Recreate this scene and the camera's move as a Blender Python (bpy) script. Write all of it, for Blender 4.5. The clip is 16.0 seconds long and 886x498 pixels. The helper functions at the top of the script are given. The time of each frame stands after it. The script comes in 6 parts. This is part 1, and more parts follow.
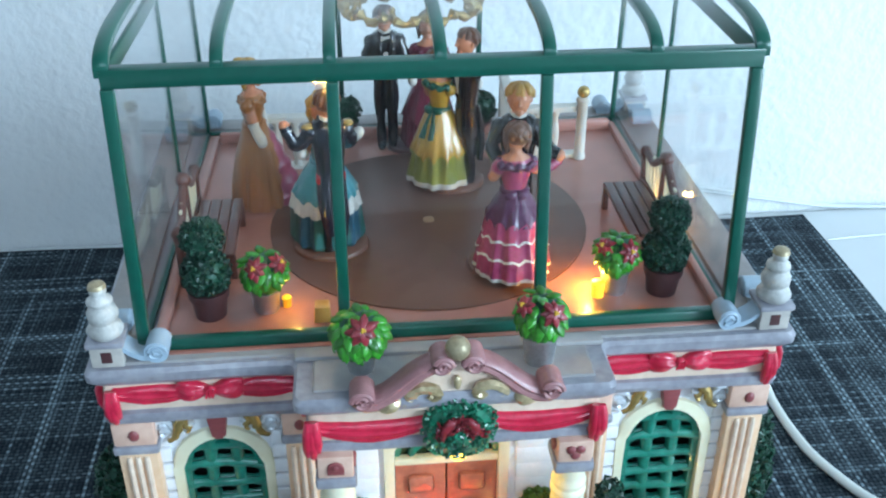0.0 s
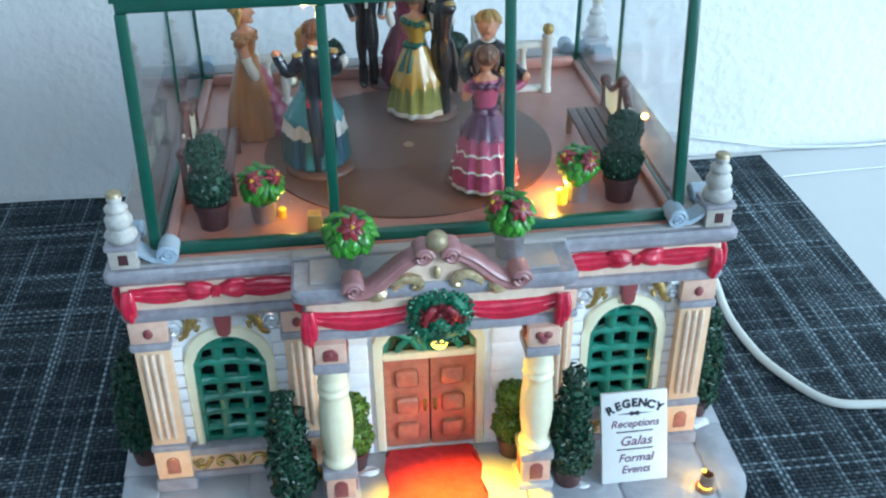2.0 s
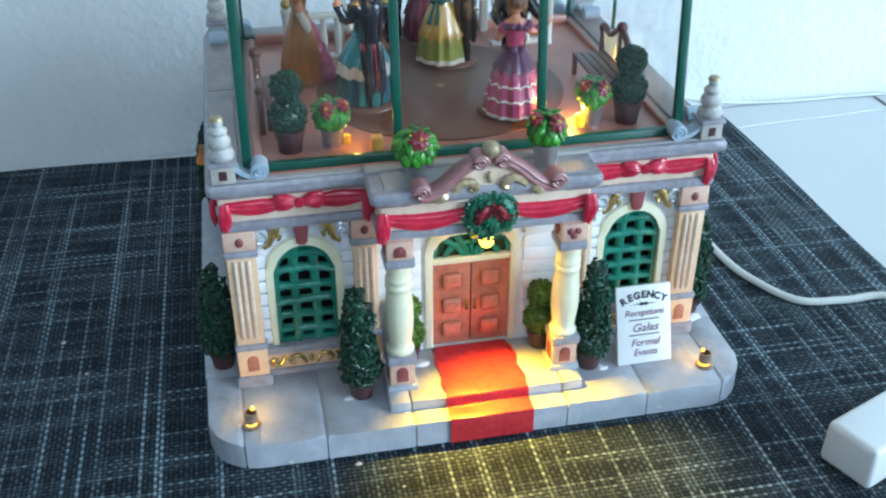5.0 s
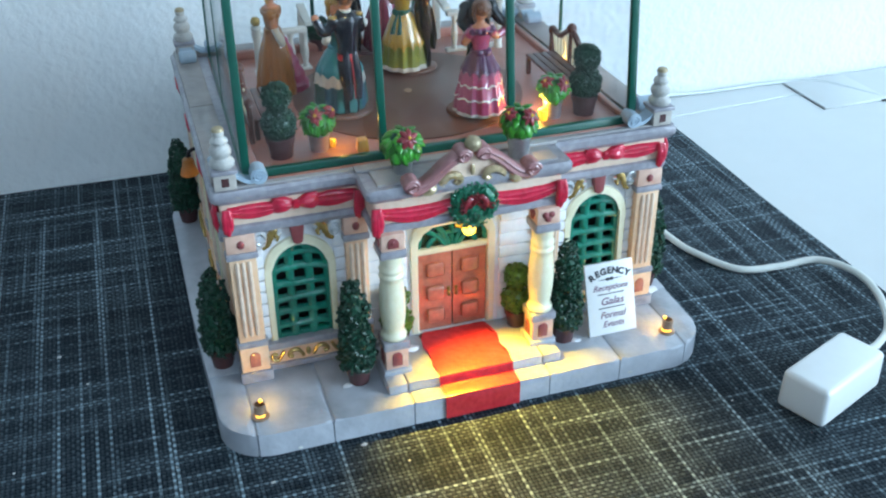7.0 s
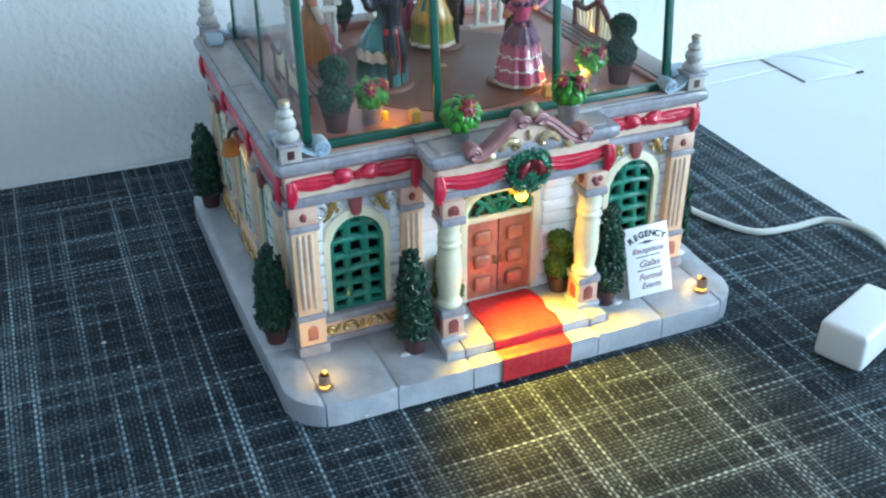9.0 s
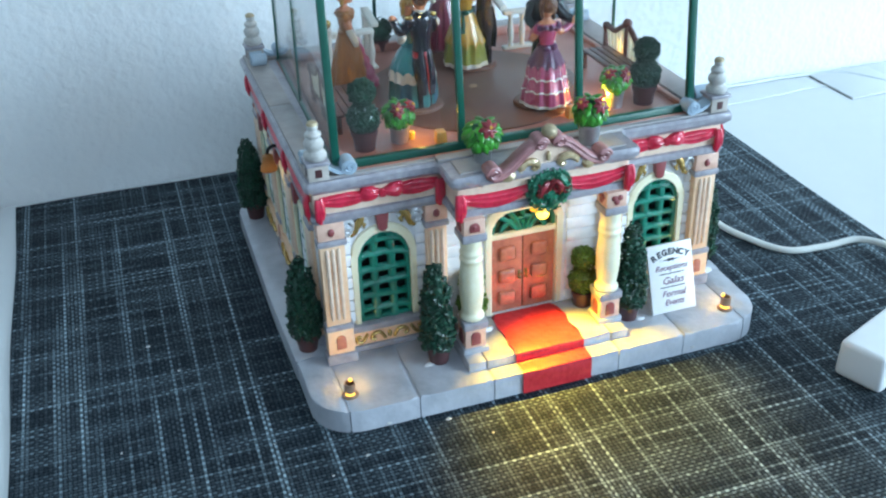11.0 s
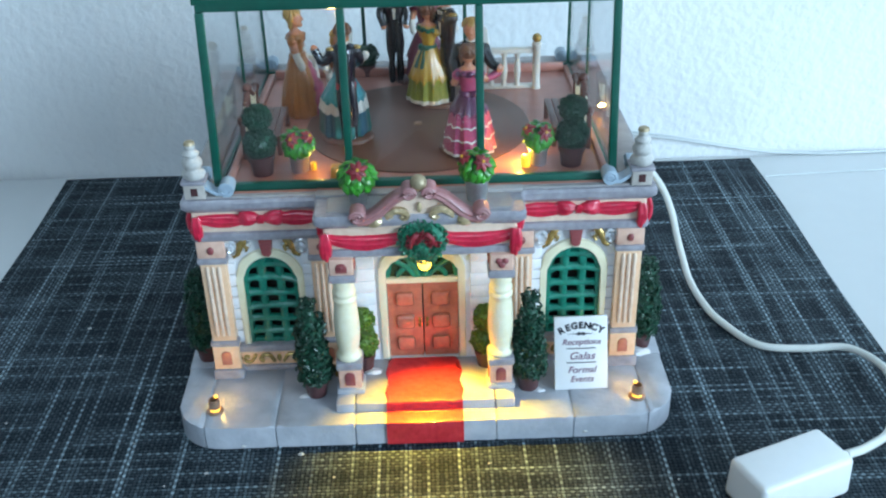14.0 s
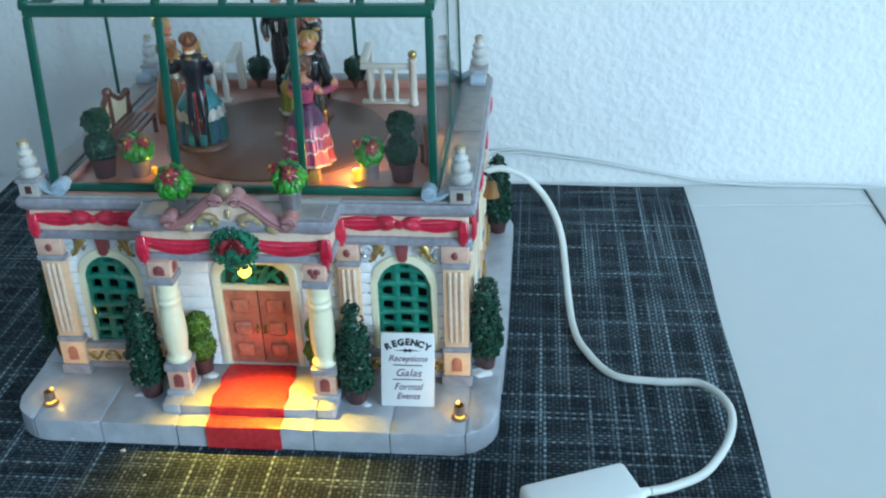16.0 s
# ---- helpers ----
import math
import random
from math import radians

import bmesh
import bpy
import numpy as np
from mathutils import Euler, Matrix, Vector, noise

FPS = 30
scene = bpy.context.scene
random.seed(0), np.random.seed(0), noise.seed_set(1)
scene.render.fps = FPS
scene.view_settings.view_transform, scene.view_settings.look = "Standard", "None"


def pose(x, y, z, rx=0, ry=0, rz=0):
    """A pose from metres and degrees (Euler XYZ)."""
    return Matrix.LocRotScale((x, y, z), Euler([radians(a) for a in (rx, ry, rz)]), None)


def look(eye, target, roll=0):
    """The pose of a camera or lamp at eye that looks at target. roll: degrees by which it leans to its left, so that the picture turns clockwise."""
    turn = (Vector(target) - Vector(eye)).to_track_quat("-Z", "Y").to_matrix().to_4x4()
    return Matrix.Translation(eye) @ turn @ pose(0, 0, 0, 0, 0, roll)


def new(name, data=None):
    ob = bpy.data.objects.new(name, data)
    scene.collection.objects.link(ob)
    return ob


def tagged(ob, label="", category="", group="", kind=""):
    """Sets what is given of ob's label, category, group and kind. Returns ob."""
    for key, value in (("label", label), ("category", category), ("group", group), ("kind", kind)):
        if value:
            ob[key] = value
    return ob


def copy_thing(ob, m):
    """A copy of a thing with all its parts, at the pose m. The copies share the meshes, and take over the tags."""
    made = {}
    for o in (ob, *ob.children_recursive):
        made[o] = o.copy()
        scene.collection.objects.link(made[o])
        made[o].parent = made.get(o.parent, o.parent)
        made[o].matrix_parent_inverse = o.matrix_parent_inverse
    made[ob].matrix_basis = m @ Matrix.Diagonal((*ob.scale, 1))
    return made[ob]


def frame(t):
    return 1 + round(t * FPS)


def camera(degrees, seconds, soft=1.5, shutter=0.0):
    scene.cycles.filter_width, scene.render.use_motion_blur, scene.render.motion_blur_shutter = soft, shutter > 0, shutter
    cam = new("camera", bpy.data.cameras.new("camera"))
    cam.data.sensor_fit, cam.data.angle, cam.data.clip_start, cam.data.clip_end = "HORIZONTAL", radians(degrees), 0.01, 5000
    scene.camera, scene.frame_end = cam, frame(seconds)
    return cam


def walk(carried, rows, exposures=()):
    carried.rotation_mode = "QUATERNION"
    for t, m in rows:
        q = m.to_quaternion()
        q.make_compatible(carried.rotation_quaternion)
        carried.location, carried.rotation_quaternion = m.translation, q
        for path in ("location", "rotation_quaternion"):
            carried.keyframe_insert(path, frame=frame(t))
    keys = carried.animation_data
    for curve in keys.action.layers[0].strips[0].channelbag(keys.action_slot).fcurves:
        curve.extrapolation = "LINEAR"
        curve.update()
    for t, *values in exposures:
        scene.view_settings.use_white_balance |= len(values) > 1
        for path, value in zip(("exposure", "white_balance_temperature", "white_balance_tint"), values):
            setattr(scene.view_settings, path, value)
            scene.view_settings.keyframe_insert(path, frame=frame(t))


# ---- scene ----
cam = camera(47.4, 16.0, soft=2.2)
METRES, EYE, TILT, LEAN, TURN = 0.65, 0.317, 0.0, 0.0, -5.6
ROWS = [
    (0.0, 0.0, 0.0, 0.0, 0.04, -31.11, -0.06),
    (0.5, 0.0017, -0.0104, -0.0086, -0.31, -31.41, 0.09),
    (1.0, -0.0003, -0.0305, -0.0105, -0.7, -31.98, 0.18),
    (1.5, 0.0016, -0.051, -0.0112, -1.13, -32.17, 0.2),
    (2.0, 0.0002, -0.0732, -0.0045, -1.52, -31.98, 0.42),
    (2.5, 0.0022, -0.0957, -0.0048, -2.13, -31.76, 0.6),
    (3.0, -0.0033, -0.1241, -0.0029, -2.84, -31.73, 0.54),
    (3.5, -0.0183, -0.1449, -0.004, -3.83, -31.82, 0.73),
    (4.0, -0.0415, -0.1608, -0.0041, -4.34, -31.92, 0.46),
    (6.5, -0.1303, -0.2316, 0.0144, -10.75, -31.04, 0.22),
    (7.0, -0.1477, -0.2404, 0.0164, -12.52, -30.92, 0.47),
    (7.5, -0.1771, -0.2472, 0.017, -13.88, -30.54, 0.21),
    (8.0, -0.2005, -0.2461, 0.0217, -15.68, -30.08, 0.11),
    (8.5, -0.2224, -0.2452, 0.0116, -16.64, -30.45, 0.22),
    (9.0, -0.2475, -0.2424, 0.0045, -17.26, -30.9, 0.26),
    (11.5, -0.1913, -0.2747, 0.0276, -11.26, -30.07, 2.04),
    (12.0, -0.1518, -0.2641, 0.0157, -9.02, -29.73, 2.36),
    (12.5, -0.116, -0.2694, 0.0126, -6.89, -30.01, 2.41),
    (13.0, -0.0414, -0.2667, 0.0269, -3.38, -29.61, 1.92),
    (13.5, 0.0118, -0.2676, 0.0379, 0.91, -29.28, 0.15),
    (14.0, 0.0756, -0.2642, 0.0358, 4.0, -29.91, 1.26),
    (14.5, 0.1261, -0.2577, 0.0298, 6.18, -29.29, 1.4),
    (15.0, 0.1816, -0.2535, 0.0314, 8.36, -28.97, 1.44),
    (15.5, 0.2392, -0.2538, 0.0322, 9.23, -28.73, 1.72),
    (16.0, 0.2882, -0.2416, 0.028, 10.58, -28.64, 1.38),
]
EXPOSURES = [(0.0, 0.03, 6500, 10), (2.5, -0.1, 6500, 10), (4.0, -0.12, 6500, 10), (7.0, -0.05, 6500, 10), (9.0, 0.02, 6500, 10), (12.0, 0.08, 6500, 10), (13.5, -0.14, 6500, 10), (15.0, -0.26, 6480, 9), (16.0, -0.53, 6380, 5)]
walk(cam, [(t, pose(-0.028, -0.216, EYE, TILT, LEAN, TURN) @ pose(METRES * x, METRES * y, METRES * z, 90 + pitch, roll, yaw)) for t, x, y, z, yaw, pitch, roll in ROWS], EXPOSURES)

# ---- world, light, exposure ----
world = bpy.data.worlds.new("daylight")
world.use_nodes = True
scene.world = world
_nt = world.node_tree
_sky = _nt.nodes.new("ShaderNodeTexSky")
_sky.sky_type, _sky.sun_disc = "NISHITA", False
_sky.sun_elevation, _sky.sun_rotation = radians(35), radians(120)
_nt.links.new(_sky.outputs[0], _nt.nodes["Background"].inputs[0])
_nt.nodes["Background"].inputs[1].default_value = 0.12


def lamp(name, kind, m, energy, color, size=0.0, size_y=0.0):
    data = bpy.data.lights.new(name, kind)
    data.energy, data.color = energy, color
    if kind == "AREA":
        data.shape, data.size, data.size_y = "RECTANGLE", size, size_y
    elif kind in ("POINT", "SPOT"):
        data.shadow_soft_size = size
    ob = new(name, data)
    ob.matrix_world = m
    return ob


# daylight through the window in the right-hand wall, and through the window behind the camera
lamp("window_daylight", "AREA", look((1.98, -1.45, 0.72), (0.0, 0.2, 0.1)), 88.0, (0.545, 0.79, 1.0), 1.2, 1.0)
lamp("rear_window_daylight", "AREA", look((-0.15, -2.22, 1.60), (-0.08, -0.05, 0.0)), 19.0, (0.57, 0.79, 1.0), 1.5, 0.9)

# warm lamps of the model: porch, footlights, deck lights, side sconces
AMBERLIGHT = (1.0, 0.56, 0.10)
porch_spot = lamp("porch_lamp_light", "SPOT", look((0.0014, 0.0318, 0.0826), (0.010, -0.026, 0.0)), 1.95, (1.0, 0.60, 0.03), 0.002)
porch_spot.data.spot_size, porch_spot.data.spot_blend = radians(96), 0.75
porch_glow = lamp("porch_lamp_glow", "SPOT", look((0.0020, 0.0300, 0.0836), (0.0362, 0.0230, 0.0640)), 0.045, (1.0, 0.60, 0.03), 0.002)
porch_glow.data.spot_size, porch_glow.data.spot_blend = radians(62), 0.6
lamp("porch_bulb_light", "POINT", pose(0.0014, 0.0318, 0.0826), 0.009, (1.0, 0.60, 0.05), 0.002)
for x in (-0.108, 0.108):
    lamp("footlight_light", "POINT", pose(x * 0.985, 0.0245, 0.0205), 0.006, AMBERLIGHT, 0.001)
lamp("deck_lamp_light", "POINT", pose(0.0525, 0.0735, 0.1285), 0.048, (1.0, 0.48, 0.07), 0.0015)
lamp("deck_lamp_light", "POINT", pose(-0.0505, 0.0715, 0.1295), 0.005, AMBERLIGHT, 0.001)
lamp("bench_light", "POINT", pose(0.0908, 0.119, 0.1330), 0.010, AMBERLIGHT, 0.0012)
lamp("eave_lamp_light", "POINT", pose(-0.038, 0.0690, 0.2030), 0.05, (1.0, 0.62, 0.16), 0.0015)
for x in (-0.119, 0.119):
    lamp("sconce_light", "POINT", pose(x, 0.139, 0.0838 if x < 0 else 0.0778), 0.0014, AMBERLIGHT, 0.001)

# ---- helpers for building, in millimetres ----
MM = 0.001


def part(name, bm, material, parent=None, label="", smooth=False, at=(0, 0, 0)):
    """Links a bmesh built in millimetres as one mesh object, under parent if given."""
    bmesh.ops.recalc_face_normals(bm, faces=bm.faces)
    bm.transform(Matrix.Scale(MM, 4))
    me = bpy.data.meshes.new(name)
    bm.to_mesh(me)
    bm.free()
    for m in material if isinstance(material, (list, tuple)) else [material]:
        me.materials.append(m)
    if smooth:
        me.polygons.foreach_set("use_smooth", [True] * len(me.polygons))
        me.set_sharp_from_angle(angle=radians(smooth if smooth > 1 else 42))
    ob = new(name, me)
    ob.location = [a * MM for a in at]
    if parent:
        ob.parent = parent
    if label:
        tagged(ob, label)
    return ob


def thing(name, at, label, category, group="", rz=0):
    ob = new(name)
    ob.empty_display_size = 0.01
    ob.matrix_basis = pose(at[0] * MM, at[1] * MM, at[2] * MM, 0, 0, rz)
    return tagged(ob, label, category, group)


def at_mm(x, y, z, rz=0):
    return pose(x * MM, y * MM, z * MM, 0, 0, rz)


def box(bm, x0, x1, y0, y1, z0, z1, bev=0.0, mi=0):
    vs = [bm.verts.new((x, y, z)) for z in (z0, z1) for y in (y0, y1) for x in (x0, x1)]
    fs = [bm.faces.new([vs[i] for i in q]) for q in ((0, 2, 3, 1), (4, 5, 7, 6), (0, 1, 5, 4), (2, 6, 7, 3), (0, 4, 6, 2), (1, 3, 7, 5))]
    for f in fs:
        f.material_index = mi
    if bev:
        r = bmesh.ops.bevel(bm, geom=list({e for f in fs for e in f.edges}), offset=bev, segments=2, profile=0.5, affect="EDGES")
        for f in r["faces"]:
            f.material_index = mi
    return vs


def lathe(bm, prof, c=(0, 0, 0), seg=16, mi=0, wave=None, squash=1.0):
    """prof: rows of (radius, height[, material]). wave: (count, depth, from_height): pleats deepening below that height."""
    rings = []
    for row in prof:
        r, z = row[0], row[1]
        ring = []
        for i in range(seg):
            a = 2 * math.pi * i / seg
            rr = r
            if wave and z < wave[2]:
                rr = r * (1 + wave[1] * math.cos(wave[0] * a) * min(1, (wave[2] - z) / wave[2] * 1.6))
            ring.append(bm.verts.new((c[0] + rr * math.cos(a), c[1] + rr * math.sin(a) * squash, c[2] + z)))
        rings.append(ring)
    for k in range(len(rings) - 1):
        m = prof[k][2] if len(prof[k]) > 2 else mi
        for i in range(seg):
            j = (i + 1) % seg
            bm.faces.new((rings[k][i], rings[k][j], rings[k + 1][j], rings[k + 1][i])).material_index = m
    for ring, m in ((list(reversed(rings[0])), prof[0]), (rings[-1], prof[-2])):
        bm.faces.new(ring).material_index = m[2] if len(m) > 2 else mi
    return rings


def tube(bm, pts, r, seg=8, mi=0, flat=1.0, up=(0, 0, 1)):
    """A rod along points; r is a number or one for each point; flat squeezes it along up."""
    pts = [Vector(p) for p in pts]
    rs = r if isinstance(r, (list, tuple)) else [r] * len(pts)
    rings, u = [], Vector(up)
    for i, p in enumerate(pts):
        d = (pts[min(i + 1, len(pts) - 1)] - pts[max(i - 1, 0)]).normalized()
        side = d.cross(u)
        if side.length < 1e-4:
            side = d.cross(Vector((1, 0, 0)))
        side.normalize()
        top = side.cross(d).normalized()
        rings.append([bm.verts.new(p + side * math.cos(a) * rs[i] + top * math.sin(a) * rs[i] * flat) for a in (2 * math.pi * k / seg for k in range(seg))])
    for a, b in zip(rings, rings[1:]):
        for k in range(seg):
            bm.faces.new((a[k], a[(k + 1) % seg], b[(k + 1) % seg], b[k])).material_index = mi
    bm.faces.new(list(reversed(rings[0]))).material_index = mi
    bm.faces.new(rings[-1]).material_index = mi


def prism(bm, pts, y0, y1, mi=0, bev=0.0):
    """A polygon of (x, z) drawn from y0 to y1."""
    a = [bm.verts.new((x, y0, z)) for x, z in pts]
    b = [bm.verts.new((x, y1, z)) for x, z in pts]
    n = len(pts)
    fs = [bm.faces.new(a), bm.faces.new(list(reversed(b)))]
    fs += [bm.faces.new((a[i], b[i], b[(i + 1) % n], a[(i + 1) % n])) for i in range(n)]
    for f in fs:
        f.material_index = mi
    if bev:
        bmesh.ops.bevel(bm, geom=list(fs[0].edges), offset=bev, segments=2, profile=0.5, affect="EDGES")


def slab(bm, pts, z0, z1, bev=0.0, mi=0):
    """A polygon of (x, y) raised from z0 to z1, its upper edge rounded."""
    a = [bm.verts.new((x, y, z0)) for x, y in pts]
    b = [bm.verts.new((x, y, z1)) for x, y in pts]
    n = len(pts)
    top = bm.faces.new(b)
    fs = [top, bm.faces.new(list(reversed(a)))] + [bm.faces.new((a[i], a[(i + 1) % n], b[(i + 1) % n], b[i])) for i in range(n)]
    for f in fs:
        f.material_index = mi
    if bev:
        bmesh.ops.bevel(bm, geom=list(top.edges), offset=bev, segments=2, profile=0.5, affect="EDGES")


def ball(bm, c, r, mi=0, sub=2, scale=(1, 1, 1)):
    g = bmesh.ops.create_icosphere(bm, subdivisions=sub, radius=r, matrix=Matrix.Translation(c) @ Matrix.Diagonal((*scale, 1)))
    for f in {f for v in g["verts"] for f in v.link_faces}:
        f.material_index = mi


def bez(p0, p1, p2, p3, n=8):
    p0, p1, p2, p3 = map(Vector, (p0, p1, p2, p3))
    return [p0 * (1 - t) ** 3 + p1 * 3 * t * (1 - t) ** 2 + p2 * 3 * t * t * (1 - t) + p3 * t ** 3 for t in (i / n for i in range(n + 1))]


def smooth_line(pts, n=6):
    """A Catmull-Rom line through the points."""
    pts = [Vector(p) for p in pts]
    ext = [pts[0] * 2 - pts[1]] + pts + [pts[-1] * 2 - pts[-2]]
    out = []
    for i in range(1, len(ext) - 2):
        a, b, c, d = ext[i - 1:i + 3]
        for k in range(n):
            t = k / n
            out.append(0.5 * (2 * b + (c - a) * t + (2 * a - 5 * b + 4 * c - d) * t * t + (3 * b - a - 3 * c + d) * t ** 3))
    return out + [pts[-1]]


def roughen(bm, amount, size):
    """Uneven, hand-cast surface."""
    for v in bm.verts:
        v.co += noise.noise_vector(v.co / size) * amount


def join(bm, other):
    """Adds one bmesh to another, keeping the material slots."""
    vs = [bm.verts.new(v.co) for v in other.verts]
    other.verts.index_update()
    for f in other.faces:
        try:
            bm.faces.new([vs[v.index] for v in f.verts]).material_index = f.material_index
        except ValueError:
            pass
    other.free()


# ---- materials ----
def material(name, base, rough=0.5, metal=0.0, vary=0.12, scale=400.0, bump=0.0, bump_scale=1500.0, coat=0.0, tint=None, spec=0.5, island=0.0):
    """A painted or cast surface: colour varied at two scales, with fine relief."""
    m = bpy.data.materials.new(name)
    m.use_nodes = True
    nt = m.node_tree
    b = nt.nodes["Principled BSDF"]
    co = nt.nodes.new("ShaderNodeTexCoord")
    n1, n2 = nt.nodes.new("ShaderNodeTexNoise"), nt.nodes.new("ShaderNodeTexNoise")
    n1.inputs["Scale"].default_value, n2.inputs["Scale"].default_value = scale * 0.2, scale
    n1.inputs["Detail"].default_value = n2.inputs["Detail"].default_value = 3
    for n in (n1, n2):
        nt.links.new(co.outputs["Object"], n.inputs["Vector"])
    add = nt.nodes.new("ShaderNodeMath")
    add.operation = "ADD"
    nt.links.new(n1.outputs[0], add.inputs[0])
    nt.links.new(n2.outputs[0], add.inputs[1])
    ramp = nt.nodes.new("ShaderNodeMapRange")
    ramp.inputs[1].default_value, ramp.inputs[2].default_value = 0.6, 1.4
    nt.links.new(add.outputs[0], ramp.inputs[0])
    mix = nt.nodes.new("ShaderNodeMix")
    mix.data_type = "RGBA"
    mix.inputs["A"].default_value = (*[c * (1 - vary) for c in base], 1)
    mix.inputs["B"].default_value = (*(tint or [min(1, c * (1 + vary)) for c in base]), 1)
    nt.links.new(ramp.outputs[0], mix.inputs["Factor"])
    out = mix.outputs["Result"]
    if island:
        gi = nt.nodes.new("ShaderNodeNewGeometry")
        mr = nt.nodes.new("ShaderNodeMapRange")
        mr.inputs[3].default_value, mr.inputs[4].default_value = 1 - island, 1 + island
        nt.links.new(gi.outputs["Random Per Island"], mr.inputs[0])
        hs = nt.nodes.new("ShaderNodeHueSaturation")
        nt.links.new(mr.outputs[0], hs.inputs["Value"])
        nt.links.new(out, hs.inputs["Color"])
        out = hs.outputs[0]
    nt.links.new(out, b.inputs["Base Color"])
    b.inputs["Roughness"].default_value, b.inputs["Metallic"].default_value = rough, metal
    b.inputs["Specular IOR Level"].default_value = spec
    b.inputs["Coat Weight"].default_value = coat
    b.inputs["Coat Roughness"].default_value = 0.12
    if bump:
        n3 = nt.nodes.new("ShaderNodeTexNoise")
        n3.inputs["Scale"].default_value, n3.inputs["Detail"].default_value = bump_scale, 4
        nt.links.new(co.outputs["Object"], n3.inputs["Vector"])
        bp = nt.nodes.new("ShaderNodeBump")
        bp.inputs["Strength"].default_value, bp.inputs["Distance"].default_value = bump, 0.0004
        nt.links.new(n3.outputs[0], bp.inputs["Height"])
        nt.links.new(bp.outputs[0], b.inputs["Normal"])
    return m


def glowing(name, color, strength):
    m = bpy.data.materials.new(name)
    m.use_nodes = True
    b = m.node_tree.nodes["Principled BSDF"]
    b.inputs["Base Color"].default_value = (*color, 1)
    b.inputs["Emission Color"].default_value = (*color, 1)
    b.inputs["Emission Strength"].default_value = strength
    return m


def glass_material():
    """Clear thin plastic: what is behind it shows straight through, with a gloss that grows at grazing angles."""
    m = bpy.data.materials.new("clear_plastic")
    m.use_nodes = True
    nt = m.node_tree
    nt.nodes.remove(nt.nodes["Principled BSDF"])
    tr, gl, mix, lw, pw, ma = (nt.nodes.new(k) for k in ("ShaderNodeBsdfTransparent", "ShaderNodeBsdfGlossy", "ShaderNodeMixShader", "ShaderNodeLayerWeight", "ShaderNodeMath", "ShaderNodeMath"))
    tr.inputs[0].default_value = (0.985, 0.990, 0.992, 1)
    gl.inputs["Roughness"].default_value = 0.015
    lw.inputs["Blend"].default_value = 0.5
    pw.operation, pw.inputs[1].default_value = "POWER", 5.0
    ma.operation, ma.inputs[1].default_value, ma.inputs[2].default_value = "MULTIPLY_ADD", 0.85, 0.020
    nt.links.new(lw.outputs["Facing"], pw.inputs[0])
    nt.links.new(pw.outputs[0], ma.inputs[0])
    nt.links.new(ma.outputs[0], mix.inputs[0])
    nt.links.new(tr.outputs[0], mix.inputs[1])
    nt.links.new(gl.outputs[0], mix.inputs[2])
    nt.links.new(mix.outputs[0], nt.nodes["Material Output"].inputs[0])
    return m


def translucent_material(name, color):
    """Thin pale plastic that lets light through from behind."""
    m = material(name, color, 0.35, vary=0.06, scale=300, coat=0.2)
    nt = m.node_tree
    tl, mix = nt.nodes.new("ShaderNodeBsdfTranslucent"), nt.nodes.new("ShaderNodeMixShader")
    tl.inputs[0].default_value = (*color, 1)
    mix.inputs[0].default_value = 0.55
    nt.links.new(nt.nodes["Principled BSDF"].outputs[0], mix.inputs[1])
    nt.links.new(tl.outputs[0], mix.inputs[2])
    nt.links.new(mix.outputs[0], nt.nodes["Material Output"].inputs[0])
    return m


